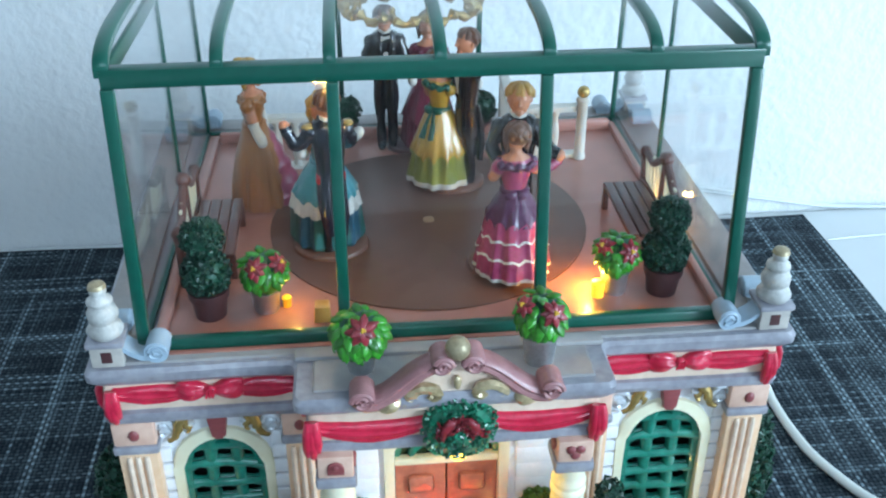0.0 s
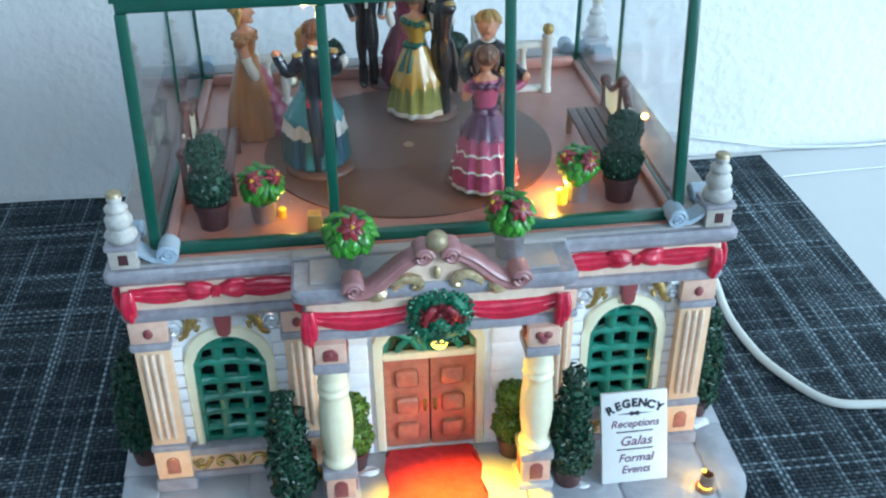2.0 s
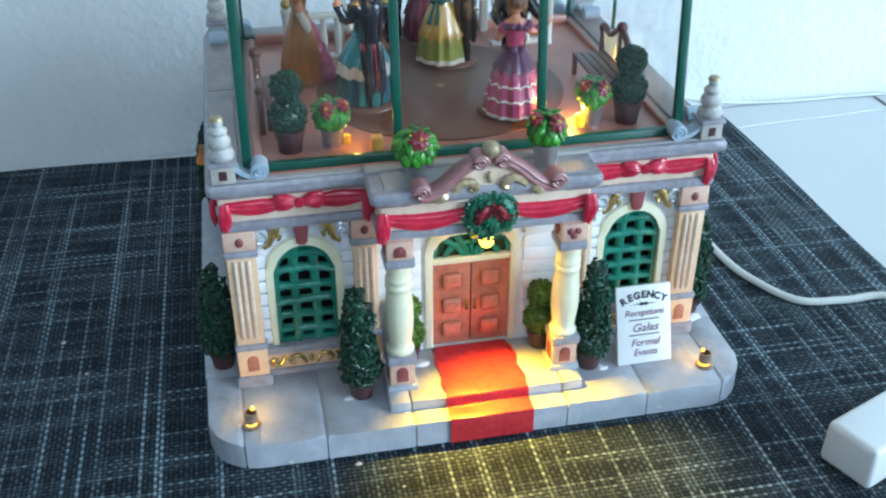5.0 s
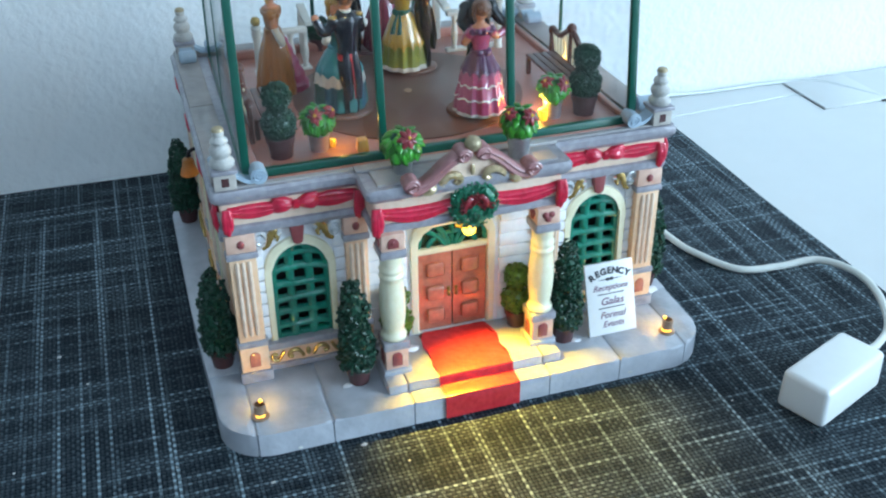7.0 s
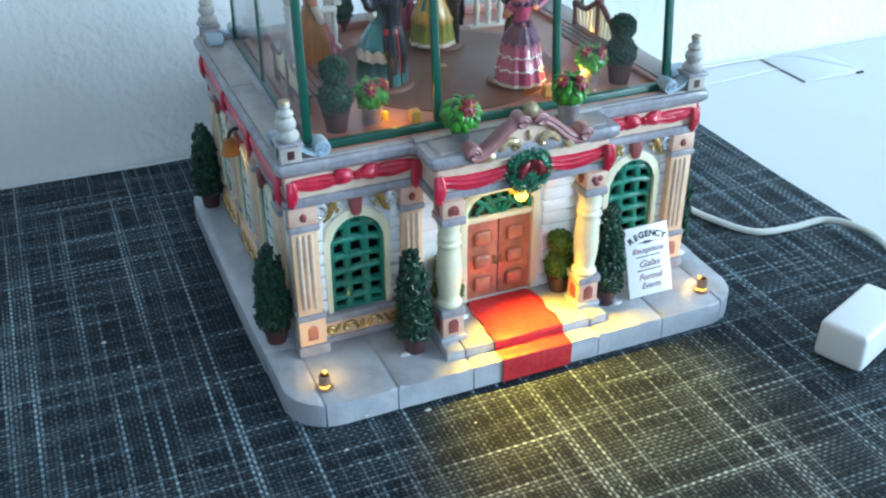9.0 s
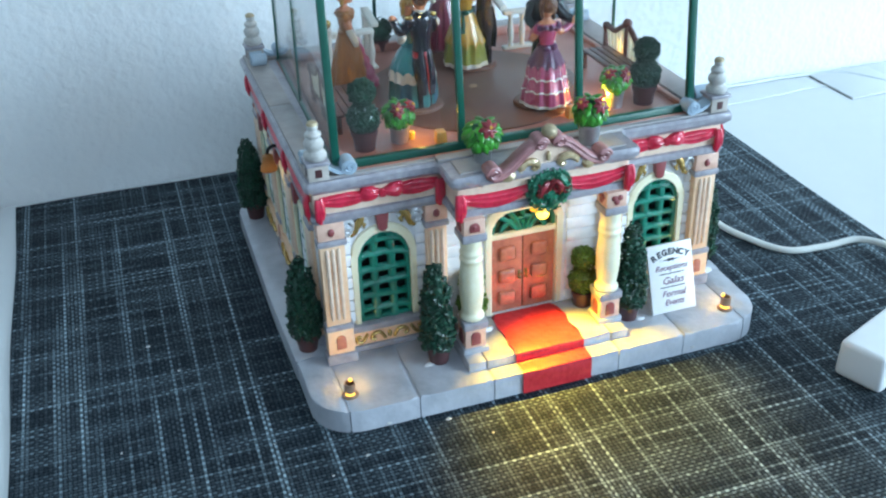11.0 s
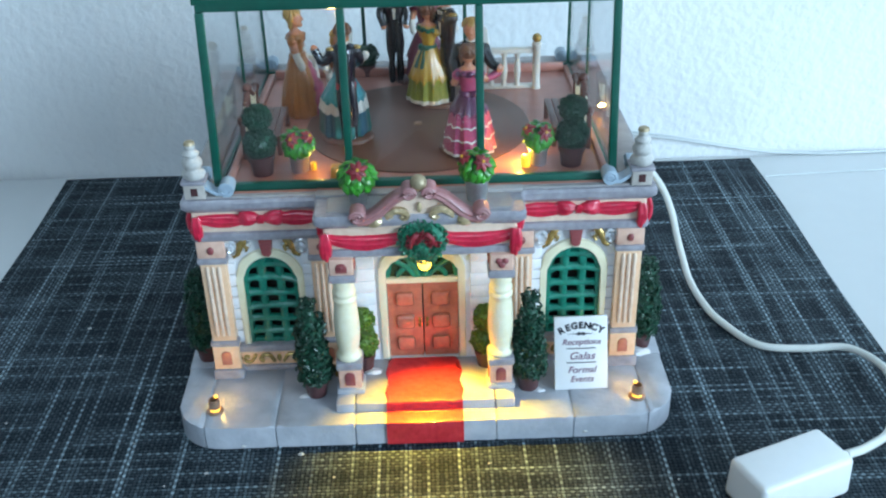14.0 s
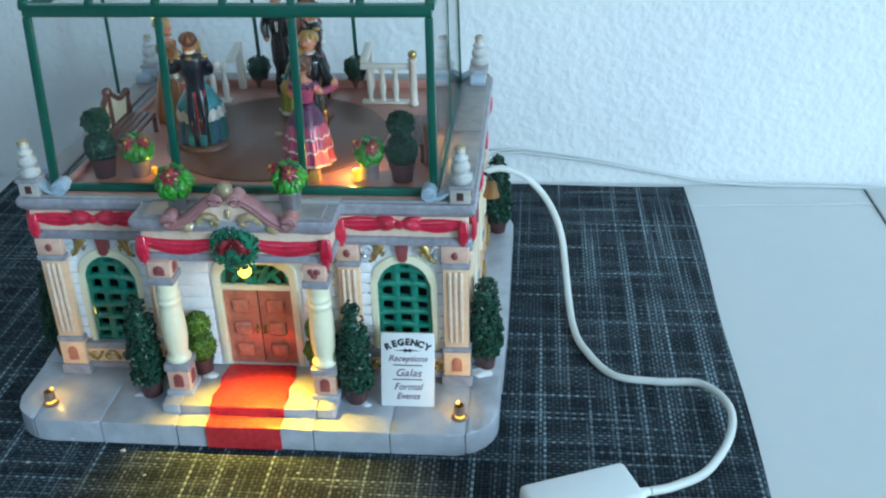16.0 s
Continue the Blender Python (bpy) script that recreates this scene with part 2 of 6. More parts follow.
def woven_material():
    """Charcoal basket weave: straight threads both ways, most of them dark and some pale, with dark gaps between."""
    m = bpy.data.materials.new("charcoal_weave")
    m.use_nodes = True
    nt = m.node_tree
    L, N = nt.links.new, nt.nodes.new
    b = nt.nodes["Principled BSDF"]
    co, sep = N("ShaderNodeTexCoord"), N("ShaderNodeSeparateXYZ")
    L(co.outputs["Object"], sep.inputs[0])

    def op(kind, a, c=0.0):
        n = N("ShaderNodeMath")
        n.operation = kind
        for k, v in enumerate((a, c)):
            if isinstance(v, float):
                n.inputs[k].default_value = v
            else:
                L(v, n.inputs[k])
        return n.outputs[0]

    def span(v, lo, hi, to_lo=0.0, to_hi=1.0):
        r = N("ShaderNodeMapRange")
        for k, q in enumerate((lo, hi, to_lo, to_hi)):
            r.inputs[k + 1].default_value = q
        L(v, r.inputs[0])
        return r.outputs[0]

    def noise_at(x, y, detail=1.0):
        c, n = N("ShaderNodeCombineXYZ"), N("ShaderNodeTexNoise")
        L(x, c.inputs[0])
        L(y, c.inputs[1])
        n.inputs["Scale"].default_value, n.inputs["Detail"].default_value = 1.0, detail
        L(c.outputs[0], n.inputs["Vector"])
        return n.outputs[0]

    px, py = 1 / 0.0022, 1 / 0.0022
    cx, cy = op("MULTIPLY", sep.outputs[0], px), op("MULTIPLY", sep.outputs[1], py)
    ix, iy = op("FLOOR", op("ADD", cx, 0.5)), op("FLOOR", op("ADD", cy, 0.5))
    fx, fy = op("PINGPONG", cx, 0.5), op("PINGPONG", cy, 0.5)
    # which thread lies on top alternates from crossing to crossing
    over = op("PINGPONG", op("ADD", ix, iy), 1.0)
    # how pale each thread is: bundles of pale warps in a loose check, single pale wefts, both fading along their length
    band = span(noise_at(op("MULTIPLY", ix, -0.33), op("MULTIPLY", sep.outputs[1], 3.2), 1.0), 0.51, 0.64)
    strand = span(noise_at(op("MULTIPLY", ix, 0.83), op("MULTIPLY", sep.outputs[1], 9.0), 2.0), 0.36, 0.62, 0.25, 1.0)
    col = op("ADD", op("MULTIPLY", op("MULTIPLY", band, strand), 0.68), op("MULTIPLY", strand, 0.13))
    weft = span(noise_at(op("MULTIPLY", sep.outputs[0], -8.0), op("MULTIPLY", iy, 0.71), 2.0), 0.55, 0.70)
    patch = span(noise_at(op("MULTIPLY", sep.outputs[0], -14.0), op("MULTIPLY", iy, 0.19), 2.0), 0.44, 0.66)
    row = op("ADD", op("MULTIPLY", weft, 0.60), op("ADD", op("MULTIPLY", patch, 0.22), 0.04))
    rprof = op("MULTIPLY", span(fy, 0.20, 0.44, 1.0, 0.0), span(fx, 0.34, 0.5, 1.0, 0.45))
    cprof = op("MULTIPLY", span(fx, 0.20, 0.44, 1.0, 0.0), span(fy, 0.34, 0.5, 1.0, 0.45))
    rtop, ctop = span(over, 0.0, 1.0, 0.35, 1.0), span(over, 0.0, 1.0, 1.0, 0.35)
    fuzz = span(noise_at(op("MULTIPLY", sep.outputs[0], 520.0), op("MULTIPLY", sep.outputs[1], 520.0), 3.0), 0.32, 0.68, 0.5, 1.35)
    pale = op("MULTIPLY", op("MAXIMUM", op("MULTIPLY", op("MULTIPLY", row, rprof), rtop), op("MULTIPLY", op("MULTIPLY", col, cprof), ctop)), fuzz)
    mix = N("ShaderNodeMix")
    mix.data_type, mix.clamp_factor = "RGBA", True
    L(pale, mix.inputs["Factor"])
    mix.inputs["A"].default_value, mix.inputs["B"].default_value = (0.003, 0.006, 0.011, 1), (0.44, 0.58, 0.65, 1)
    L(mix.outputs["Result"], b.inputs["Base Color"])
    b.inputs["Roughness"].default_value = 0.5
    b.inputs["Specular IOR Level"].default_value = 0.05
    bp = N("ShaderNodeBump")
    bp.inputs["Strength"].default_value, bp.inputs["Distance"].default_value = 0.6, 0.0005
    L(op("MAXIMUM", rprof, cprof), bp.inputs["Height"])
    L(bp.outputs[0], b.inputs["Normal"])
    return m


def plaster_material():
    """White painted wall with a lumpy, rolled texture."""
    m = material("white_plaster", (0.85, 0.865, 0.865), 0.8, vary=0.03, scale=25)
    nt = m.node_tree
    b = nt.nodes["Principled BSDF"]
    co = nt.nodes.new("ShaderNodeTexCoord")
    n, v = nt.nodes.new("ShaderNodeTexNoise"), nt.nodes.new("ShaderNodeTexNoise")
    n.inputs["Scale"].default_value, n.inputs["Detail"].default_value = 170, 4
    v.inputs["Scale"].default_value, v.inputs["Detail"].default_value = 70, 2
    add = nt.nodes.new("ShaderNodeMath")
    add.operation = "ADD"
    for i, k in enumerate((n, v)):
        nt.links.new(co.outputs["Object"], k.inputs["Vector"])
        nt.links.new(k.outputs[0], add.inputs[i])
    bp = nt.nodes.new("ShaderNodeBump")
    bp.inputs["Strength"].default_value, bp.inputs["Distance"].default_value = 0.42, 0.0034
    nt.links.new(add.outputs[0], bp.inputs["Height"])
    nt.links.new(bp.outputs[0], b.inputs["Normal"])
    return m


PLASTER = plaster_material()
TABLE = material("white_laminate", (0.66, 0.68, 0.68), 0.35, vary=0.02, scale=60)
WEAVE = woven_material()
CONCRETE = material("painted_grey_stone", (0.41, 0.435, 0.49), 0.38, vary=0.22, scale=90, bump=0.9, bump_scale=300, coat=0.3, tint=(0.54, 0.56, 0.61))
GREYTRIM = material("grey_trim_paint", (0.255, 0.245, 0.285), 0.42, vary=0.18, scale=300, bump=0.5, bump_scale=330, coat=0.35, tint=(0.41, 0.40, 0.44))
ROOFGREY = material("roof_grey_paint", (0.32, 0.30, 0.31), 0.45, vary=0.14, scale=150, bump=0.4, bump_scale=330, coat=0.15, tint=(0.40, 0.385, 0.37))
CREAM = material("cream_paint", (0.80, 0.56, 0.42), 0.45, vary=0.14, scale=300, bump=0.25, coat=0.35, tint=(0.88, 0.71, 0.57))
PEACH = material("peach_paint", (0.84, 0.50, 0.29), 0.45, vary=0.08, scale=300, bump=0.2, coat=0.35, tint=(0.89, 0.62, 0.42))
IVORY = material("ivory_paint", (0.87, 0.79, 0.54), 0.42, vary=0.06, scale=300, bump=0.15, coat=0.2, tint=(0.90, 0.86, 0.66))
WHITE = material("white_siding_paint", (0.80, 0.82, 0.86), 0.5, vary=0.07, scale=350, bump=0.25, coat=0.1, tint=(0.88, 0.88, 0.90))
BLUSH = material("blush_paint", (0.72, 0.40, 0.30), 0.45, vary=0.14, scale=260, bump=0.25, coat=0.4, tint=(0.82, 0.55, 0.43))
PINK = material("dusty_pink_paint", (0.35, 0.145, 0.15), 0.42, vary=0.14, scale=320, bump=0.2, coat=0.25, tint=(0.47, 0.225, 0.225))
RED = material("ribbon_red_paint", (0.62, 0.010, 0.045), 0.28, vary=0.25, scale=420, bump=0.3, coat=0.5, tint=(0.82, 0.03, 0.085))
CARPET = material("red_carpet_paint", (0.56, 0.020, 0.032), 0.4, vary=0.24, scale=300, bump=0.7, bump_scale=380, coat=0.2, spec=0.35, tint=(0.68, 0.05, 0.06))
DARKRED = material("oxblood_paint", (0.28, 0.065, 0.07), 0.45, vary=0.2, scale=500, coat=0.2)
DOORRED = material("terracotta_door_paint", (0.48, 0.14, 0.095), 0.28, vary=0.22, scale=300, bump=0.3, bump_scale=500, coat=0.8, tint=(0.66, 0.235, 0.145))
WORNGOLD = material("worn_gold_paint", (0.40, 0.32, 0.20), 0.4, 0.35, vary=0.3, scale=700, bump=0.3)
ANTIQUE = material("rubbed_gold_paint", (0.46, 0.31, 0.13), 0.28, 0.3, vary=0.5, scale=500, bump=0.4, bump_scale=700, coat=0.6, tint=(0.78, 0.62, 0.38))
LEDGE = material("brown_grey_ledge_paint", (0.25, 0.225, 0.22), 0.42, vary=0.2, scale=120, bump=0.5, bump_scale=300, coat=0.25, tint=(0.36, 0.32, 0.30))
PEARL = material("pearly_silver_paint", (0.78, 0.82, 0.86), 0.18, 0.25, vary=0.1, scale=500, bump=0.3, coat=0.8)
GOLD = material("antique_gold_paint", (0.50, 0.34, 0.12), 0.22, 0.6, vary=0.25, scale=700, bump=0.2)
GREEN = material("green_lattice_paint", (0.008, 0.18, 0.125), 0.30, vary=0.35, scale=400, bump=0.25, coat=0.7, tint=(0.015, 0.29, 0.20))
FANGREEN = material("dark_fanlight_paint", (0.006, 0.05, 0.03), 0.25, vary=0.4, scale=350, bump=0.6, bump_scale=300, coat=0.8, tint=(0.05, 0.07, 0.03))
FRAMEGREEN = material("dark_green_plastic", (0.004, 0.085, 0.058), 0.3, vary=0.15, scale=250, coat=0.25)
BLUEGREY = material("pale_blue_grey_paint", (0.36, 0.46, 0.55), 0.5, vary=0.08, scale=300, bump=0.2, coat=0.1)
FINIAL = material("chalk_white_paint", (0.46, 0.45, 0.43), 0.55, vary=0.2, scale=500, bump=0.5, tint=(0.66, 0.65, 0.62))
POT = material("brown_pot_paint", (0.075, 0.028, 0.030), 0.45, vary=0.2, scale=400, bump=0.15, coat=0.15)
SILVER = material("silver_paint", (0.55, 0.57, 0.60), 0.3, 0.85, vary=0.18, scale=800, bump=0.5, bump_scale=1400)
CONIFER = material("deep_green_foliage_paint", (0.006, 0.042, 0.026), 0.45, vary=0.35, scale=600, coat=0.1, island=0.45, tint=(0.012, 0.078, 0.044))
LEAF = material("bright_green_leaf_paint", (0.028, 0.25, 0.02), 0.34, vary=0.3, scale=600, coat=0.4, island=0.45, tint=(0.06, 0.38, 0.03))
BUSHGREEN = material("yellow_green_foliage_paint", (0.07, 0.16, 0.016), 0.45, vary=0.3, scale=600, coat=0.15, island=0.35, tint=(0.15, 0.28, 0.035))
PETAL = material("poinsettia_red_paint", (0.25, 0.020, 0.030), 0.36, vary=0.3, scale=600, coat=0.35, island=0.45)
YELLOW = material("stamen_yellow_paint", (0.75, 0.45, 0.04), 0.5, vary=0.1)
DECK = material("salmon_deck_paint", (0.40, 0.165, 0.13), 0.42, vary=0.14, scale=160, bump=0.3, bump_scale=500, coat=0.3, tint=(0.49, 0.215, 0.165))
TURNBROWN = material("brown_turntable_plastic", (0.135, 0.060, 0.040), 0.45, vary=0.14, scale=180, coat=0.1)
WOOD = material("dark_brown_bench_paint", (0.11, 0.042, 0.032), 0.42, vary=0.2, scale=350, coat=0.2)
SHADE = translucent_material("amber_shade_plastic", (0.34, 0.22, 0.09))
BEIGE = material("beige_pedestal_paint", (0.44, 0.40, 0.37), 0.5, vary=0.18, scale=300, bump=0.3, tint=(0.56, 0.51, 0.46))
SLAT = translucent_material("pale_cream_slat", (0.86, 0.80, 0.64))
STONE = material("pale_balustrade_paint", (0.66, 0.62, 0.55), 0.5, vary=0.1, scale=400, bump=0.25)
CASING = material("white_adapter_plastic", (0.80, 0.82, 0.82), 0.35, vary=0.02, scale=200)
CORD = material("off_white_cord", (0.68, 0.70, 0.66), 0.4, vary=0.04, scale=200)
WIRE = material("thin_clear_wire", (0.66, 0.70, 0.70), 0.25, vary=0.05, scale=200)
SIGNWHITE = material("white_sign_board", (0.80, 0.80, 0.80), 0.35, vary=0.03, scale=200)
INK = material("black_lettering", (0.02, 0.02, 0.03), 0.5, vary=0.05)
PLUMINK = material("plum_lettering", (0.17, 0.075, 0.13), 0.5, vary=0.05)
# black plastic parts, and the painted shade behind windows and door
DARK = material("black_plastic_and_hollow_shade", (0.012, 0.012, 0.014), 0.6, vary=0.2)
BRASS = material("copper_lamp_metal", (0.46, 0.30, 0.20), 0.3, 0.7, vary=0.2, scale=900)
AMBER = material("amber_cover_plastic", (0.62, 0.32, 0.07), 0.3, vary=0.1, scale=300, coat=0.3)
# greys for unseen room surfaces, chosen to reduce bounced fill light
DRAB = material("fill_cutting_grey", (0.40, 0.40, 0.40), 0.8, vary=0.06, scale=12)
PALEROOM = material("bounce_limiting_grey", (0.64, 0.65, 0.66), 0.8, vary=0.05, scale=12)
FLOOR = material("grey_floor_boards", (0.20, 0.19, 0.18), 0.5, vary=0.25, scale=20)
GLASS = glass_material()

# ---- room: table against a white wall ----
W0, W1, S0, S1, TOP = -2600, 2100, -2350, 340, 2300   # inner faces of the walls, ceiling height
for name, label, pieces, paint in (
    ("wall_north", "white painted wall with a lumpy rolled texture", ((W0, W1 + 100, S1, S1 + 100, -752, TOP),), PLASTER),
    # west and south walls and ceiling are unseen; their greys hold down the fill
    ("wall_west", "unseen side wall, pale grey to limit bounced light", ((W0 - 100, W0, S0 - 100, S1 + 100, -752, TOP),), PALEROOM),
    ("wall_east", "white painted wall with a wide window opening", ((W1, W1 + 100, S0 - 100, -2250, -752, TOP), (W1, W1 + 100, -700, S1, -752, TOP), (W1, W1 + 100, -2250, -700, -752, 0), (W1, W1 + 100, -2250, -700, 1500, TOP)), PLASTER),
    ("wall_south", "unseen wall with a window opening, darkened to cut bounced light", ((W0, -910, S0 - 100, S0, -752, TOP), (610, W1, S0 - 100, S0, -752, TOP), (-910, 610, S0 - 100, S0, 2150, TOP), (-910, 610, S0 - 100, S0, -752, 1000)), DRAB),
    ("ceiling", "unseen ceiling, darkened to cut bounced light", ((W0 - 100, W1 + 100, S0 - 100, S1 + 100, TOP, TOP + 100),), DRAB),
    ("floor", "brown wooden floor", ((W0 - 100, W1 + 100, S0 - 100, S1 + 100, -800, -752),), FLOOR),
):
    bm = bmesh.new()
    for a in pieces:
        box(bm, *a)
    tagged(part(name, bm, paint), label, kind="structure")

table = thing("table", (0, 0, 0), "plain white laminate table pushed against the wall", "table")
bm = bmesh.new()
box(bm, -900, 900, -700, 336, -32, -1.6, 2)
part("tabletop", bm, TABLE, table)
for x in (-850, 850):
    for y in (-650, 290):
        bm = bmesh.new()
        box(bm, x - 25, x + 25, y - 25, y + 25, -752, -32, 2)
        part("leg", bm, TABLE, table)

bm = bmesh.new()
nx, ny = 60, 60
grid = {}
for i in range(nx + 1):
    for j in range(ny + 1):
        u, v = i / nx, j / ny
        y = -420 + 748 * v
        xl, xr = -272 - 5 * v, 257 + 2.5 * v
        x = xl + (xr - xl) * u
        if j == ny:
            y += 1.0 * math.sin(u * 19)
        if i in (0, nx):
            x += 0.8 * math.sin(v * 23)
        grid[i, j] = bm.verts.new((x, y, 0.15 * noise.noise((x / 60, y / 60, 0))))
for i in range(nx):
    for j in range(ny):
        bm.faces.new((grid[i, j], grid[i + 1, j], grid[i + 1, j + 1], grid[i, j + 1]))
ext = bmesh.ops.extrude_face_region(bm, geom=list(bm.faces))
for v in ext["geom"]:
    if isinstance(v, bmesh.types.BMVert):
        v.co.z = -1.55
tagged(part("place_mat", bm, WEAVE, smooth=True), "charcoal woven mat with pale streaky threads", "mat")

# ---- the model building ----
house = thing("model_building", (0, 0, 0), "painted resin model ballroom building with red swags, standing on the mat", "model building")
FX0, FX1 = -130, 130


def front_edge(x):
    """The rounded front outline of the base."""
    e = max(0.0, abs(x) - 104)
    return 4.0 + 24 - math.sqrt(max(0.0, 24 ** 2 - min(e, 24) ** 2)) if e > 0 else 4.0


# base slabs: a core with paving slabs round it
bm = bmesh.new()
core = [(x, front_edge(x) + 1.2) for x in np.linspace(-127, 127, 40)] + [(127, 236), (116, 249), (-116, 249), (-127, 236)]
slab(bm, core, 0, 12.2)
base = part("base", bm, CONCRETE, house, "grey painted stone base")
edges = [-128, -112, -76, -36, 35, 74, 112, 128]
for a, b in zip(edges, edges[1:]):
    bm = bmesh.new()
    xs = np.linspace(a + 0.35, b - 0.35, 9)
    pts = [(x, front_edge(x) + random.uniform(-0.15, 0.15)) for x in xs]
    back = 56
    if a == -128:
        pts = [(-128, back)] + pts + [(xs[-1], back)]
    elif b == 128:
        pts = pts + [(128, back), (xs[0], back)]
    else:
        pts = pts + [(xs[-1], back), (xs[0], back)]
    slab(bm, pts, 0, 13, 1.3)
    part("paving_slab", bm, CONCRETE, base, smooth=True)
for s in (-1, 1):
    bm = bmesh.new()
    pts = [(s * 130, 30), (s * 130, 236), (s * 128, 243), (s * 122, 249), (s * 114, 250), (s * 100, 250), (s * 100, 57), (s * 127, 57)]
    pts = [(s * 128.6, 56.7), (s * 130, 120), (s * 130, 236), (s * 128, 243), (s * 122, 249), (s * 114, 250), (s * 100, 250), (s * 100, 56.7)]
    slab(bm, pts if s > 0 else pts[::-1], 0, 13, 1.3)
    part("paving_slab", bm, CONCRETE, base, smooth=True)
# chips of bare plaster on the front edge
for x, y, z in ((-93, 3.7, 1.6), (80, 3.7, 3.5)):
    bm = bmesh.new()
    ball(bm, (x, y, z), 1.2, 0, 1, (1.3, 0.35, 0.7))
    part("chip", bm, FINIAL, base)

# white glue left under two of the pots
for x, y, z, r in ((117.5, 57.5, 13.2, 5.0), (-27.5, 40.5, 18.2, 4.2), (-63, 28, 13.1, 2.6), (59, 26.5, 13.1, 2.4)):
    bm = bmesh.new()
    ball(bm, (x, y, z), r, 0, 2, (1.2, 0.8, 0.22))
    roughen(bm, r * 0.35, 2.2)
    part("glue_blob", bm, WHITE, base, "dried white glue", smooth=True)

# porch step and carpet
bm = bmesh.new()
for a, b in ((-46, -36.4), (-36, 34.8), (35.2, 45)):
    box(bm, a, b, 14 + random.uniform(-0.3, 0.3), 52, 12, 18, 0.9)
part("porch_step", bm, CONCRETE, house, smooth=True)
bm = bmesh.new()
prof = [(51, 18.9), (46, 19.0), (38, 18.9), (30, 19.0), (22, 18.9), (15.2, 18.9), (13.6, 18.5), (13.0, 17.5), (12.9, 15.5), (12.8, 14.2), (11.8, 13.8), (8.5, 13.8), (5.4, 13.8), (3.6, 13.3), (3.0, 12.0), (2.9, 8), (2.9, 4), (2.9, 0.4)]
inner = [(51, 17.6), (15.2, 17.6), (14.4, 12.6), (4.6, 12.6), (4.6, 0.4)]
rings = []
for u in np.linspace(-1, 1, 13):
    ring = []
    for y, z in prof:
        half = 19.4 + (0.9 * math.sin(y * 0.33 + 1) if y > 15 else 0) - (2.2 if y > 50 else 0.0)
        bulge = 0.35 * noise.noise((u * 5, y * 0.2, 0)) if y > 16 and abs(u) < 0.95 else 0.0
        ring.append(bm.verts.new((-0.9 + u * half, y, z + bulge)))
    ring += [bm.verts.new((-0.9 + u * 19.0, y, z)) for y, z in reversed(inner)]
    rings.append(ring)
for a, b in zip(rings, rings[1:]):
    for i in range(len(a)):
        j = (i + 1) % len(a)
        bm.faces.new((a[i], a[j], b[j], b[i]))
bm.faces.new(rings[0])
bm.faces.new(list(reversed(rings[-1])))
part("carpet", bm, CARPET, house, "glossy red carpet painted down the porch step", smooth=True)


# --- walls ---
def arch(cx, hw, zb, zs, n=14):
    """The outline of an arched opening, from its lower left corner round to the lower right."""
    return [(cx - hw, zb)] + [(cx - hw * math.cos(a), zs + hw * math.sin(a)) for a in np.linspace(0, math.pi, n)] + [(cx + hw, zb)]


def arch_ring(bm, cx, hw0, hw1, zb, zs, y0, y1, mi=0, bev=0.0):
    a, b = arch(cx, hw0, zb, zs), arch(cx, hw1, zb, zs)
    prism(bm, b + a[::-1], y0, y1, mi, bev)


def arch_wall(bm, x0, x1, z0, z1, cx, hw, zb, zs, y0, y1):
    """A wall with an arched opening right through it."""
    o = arch(cx, hw, zb, zs, 16)
    prism(bm, [(x0, z0), (x0, zs), (cx - hw, zs)] + [(cx - hw, zb), (cx - hw, z0)], y0, y1)
    prism(bm, [(x1, z0), (cx + hw, z0), (cx + hw, zs), (x1, zs)], y0, y1)
    prism(bm, [(cx - hw, z0), (cx - hw, zb), (cx + hw, zb), (cx + hw, z0)], y0, y1)
    top = o[1:-1]
    m = len(top) // 2
    prism(bm, [(x0, zs), (x0, z1), (cx, z1)] + top[:m + 1][::-1], y0, y1)
    prism(bm, [(cx, z1), (x1, z1), (x1, zs)] + top[m:][::-1], y0, y1)


WING = 78
for s in (-1, 1):
    bm = bmesh.new()
    x0, x1 = sorted((s * 44, s * 110))
    arch_wall(bm, x0, x1, 13, 101, s * WING, 14.8, 31, 71.5, 52.6, 57)
    part("front_wall", bm, WHITE, house)
bm = bmesh.new()
arch_wall(bm, -44, 44, 13, 101, 0, 19, 18, 71, 52.6, 57)
porch_wall = part("front_wall", bm, WHITE, house)
for s in (-1, 1):
    bm = bmesh.new()
    box(bm, *sorted((s * 106, s * 110)), 57, 232, 13, 101)
    part("side_wall", bm, WHITE, house)
bm = bmesh.new()
box(bm, -110, 110, 228, 232, 13, 101)
part("back_wall", bm, WHITE, house)
# near-black sheets stand in for the shade inside the hollow building
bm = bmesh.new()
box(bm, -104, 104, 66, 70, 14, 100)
part("hollow_shade_panel", bm, DARK, house, "near-black panel standing in for the shade inside the hollow building")
bm = bmesh.new()
box(bm, -20, 20, 60, 61.5, 14, 88)
part("door_shade_panel", bm, DARK, house)

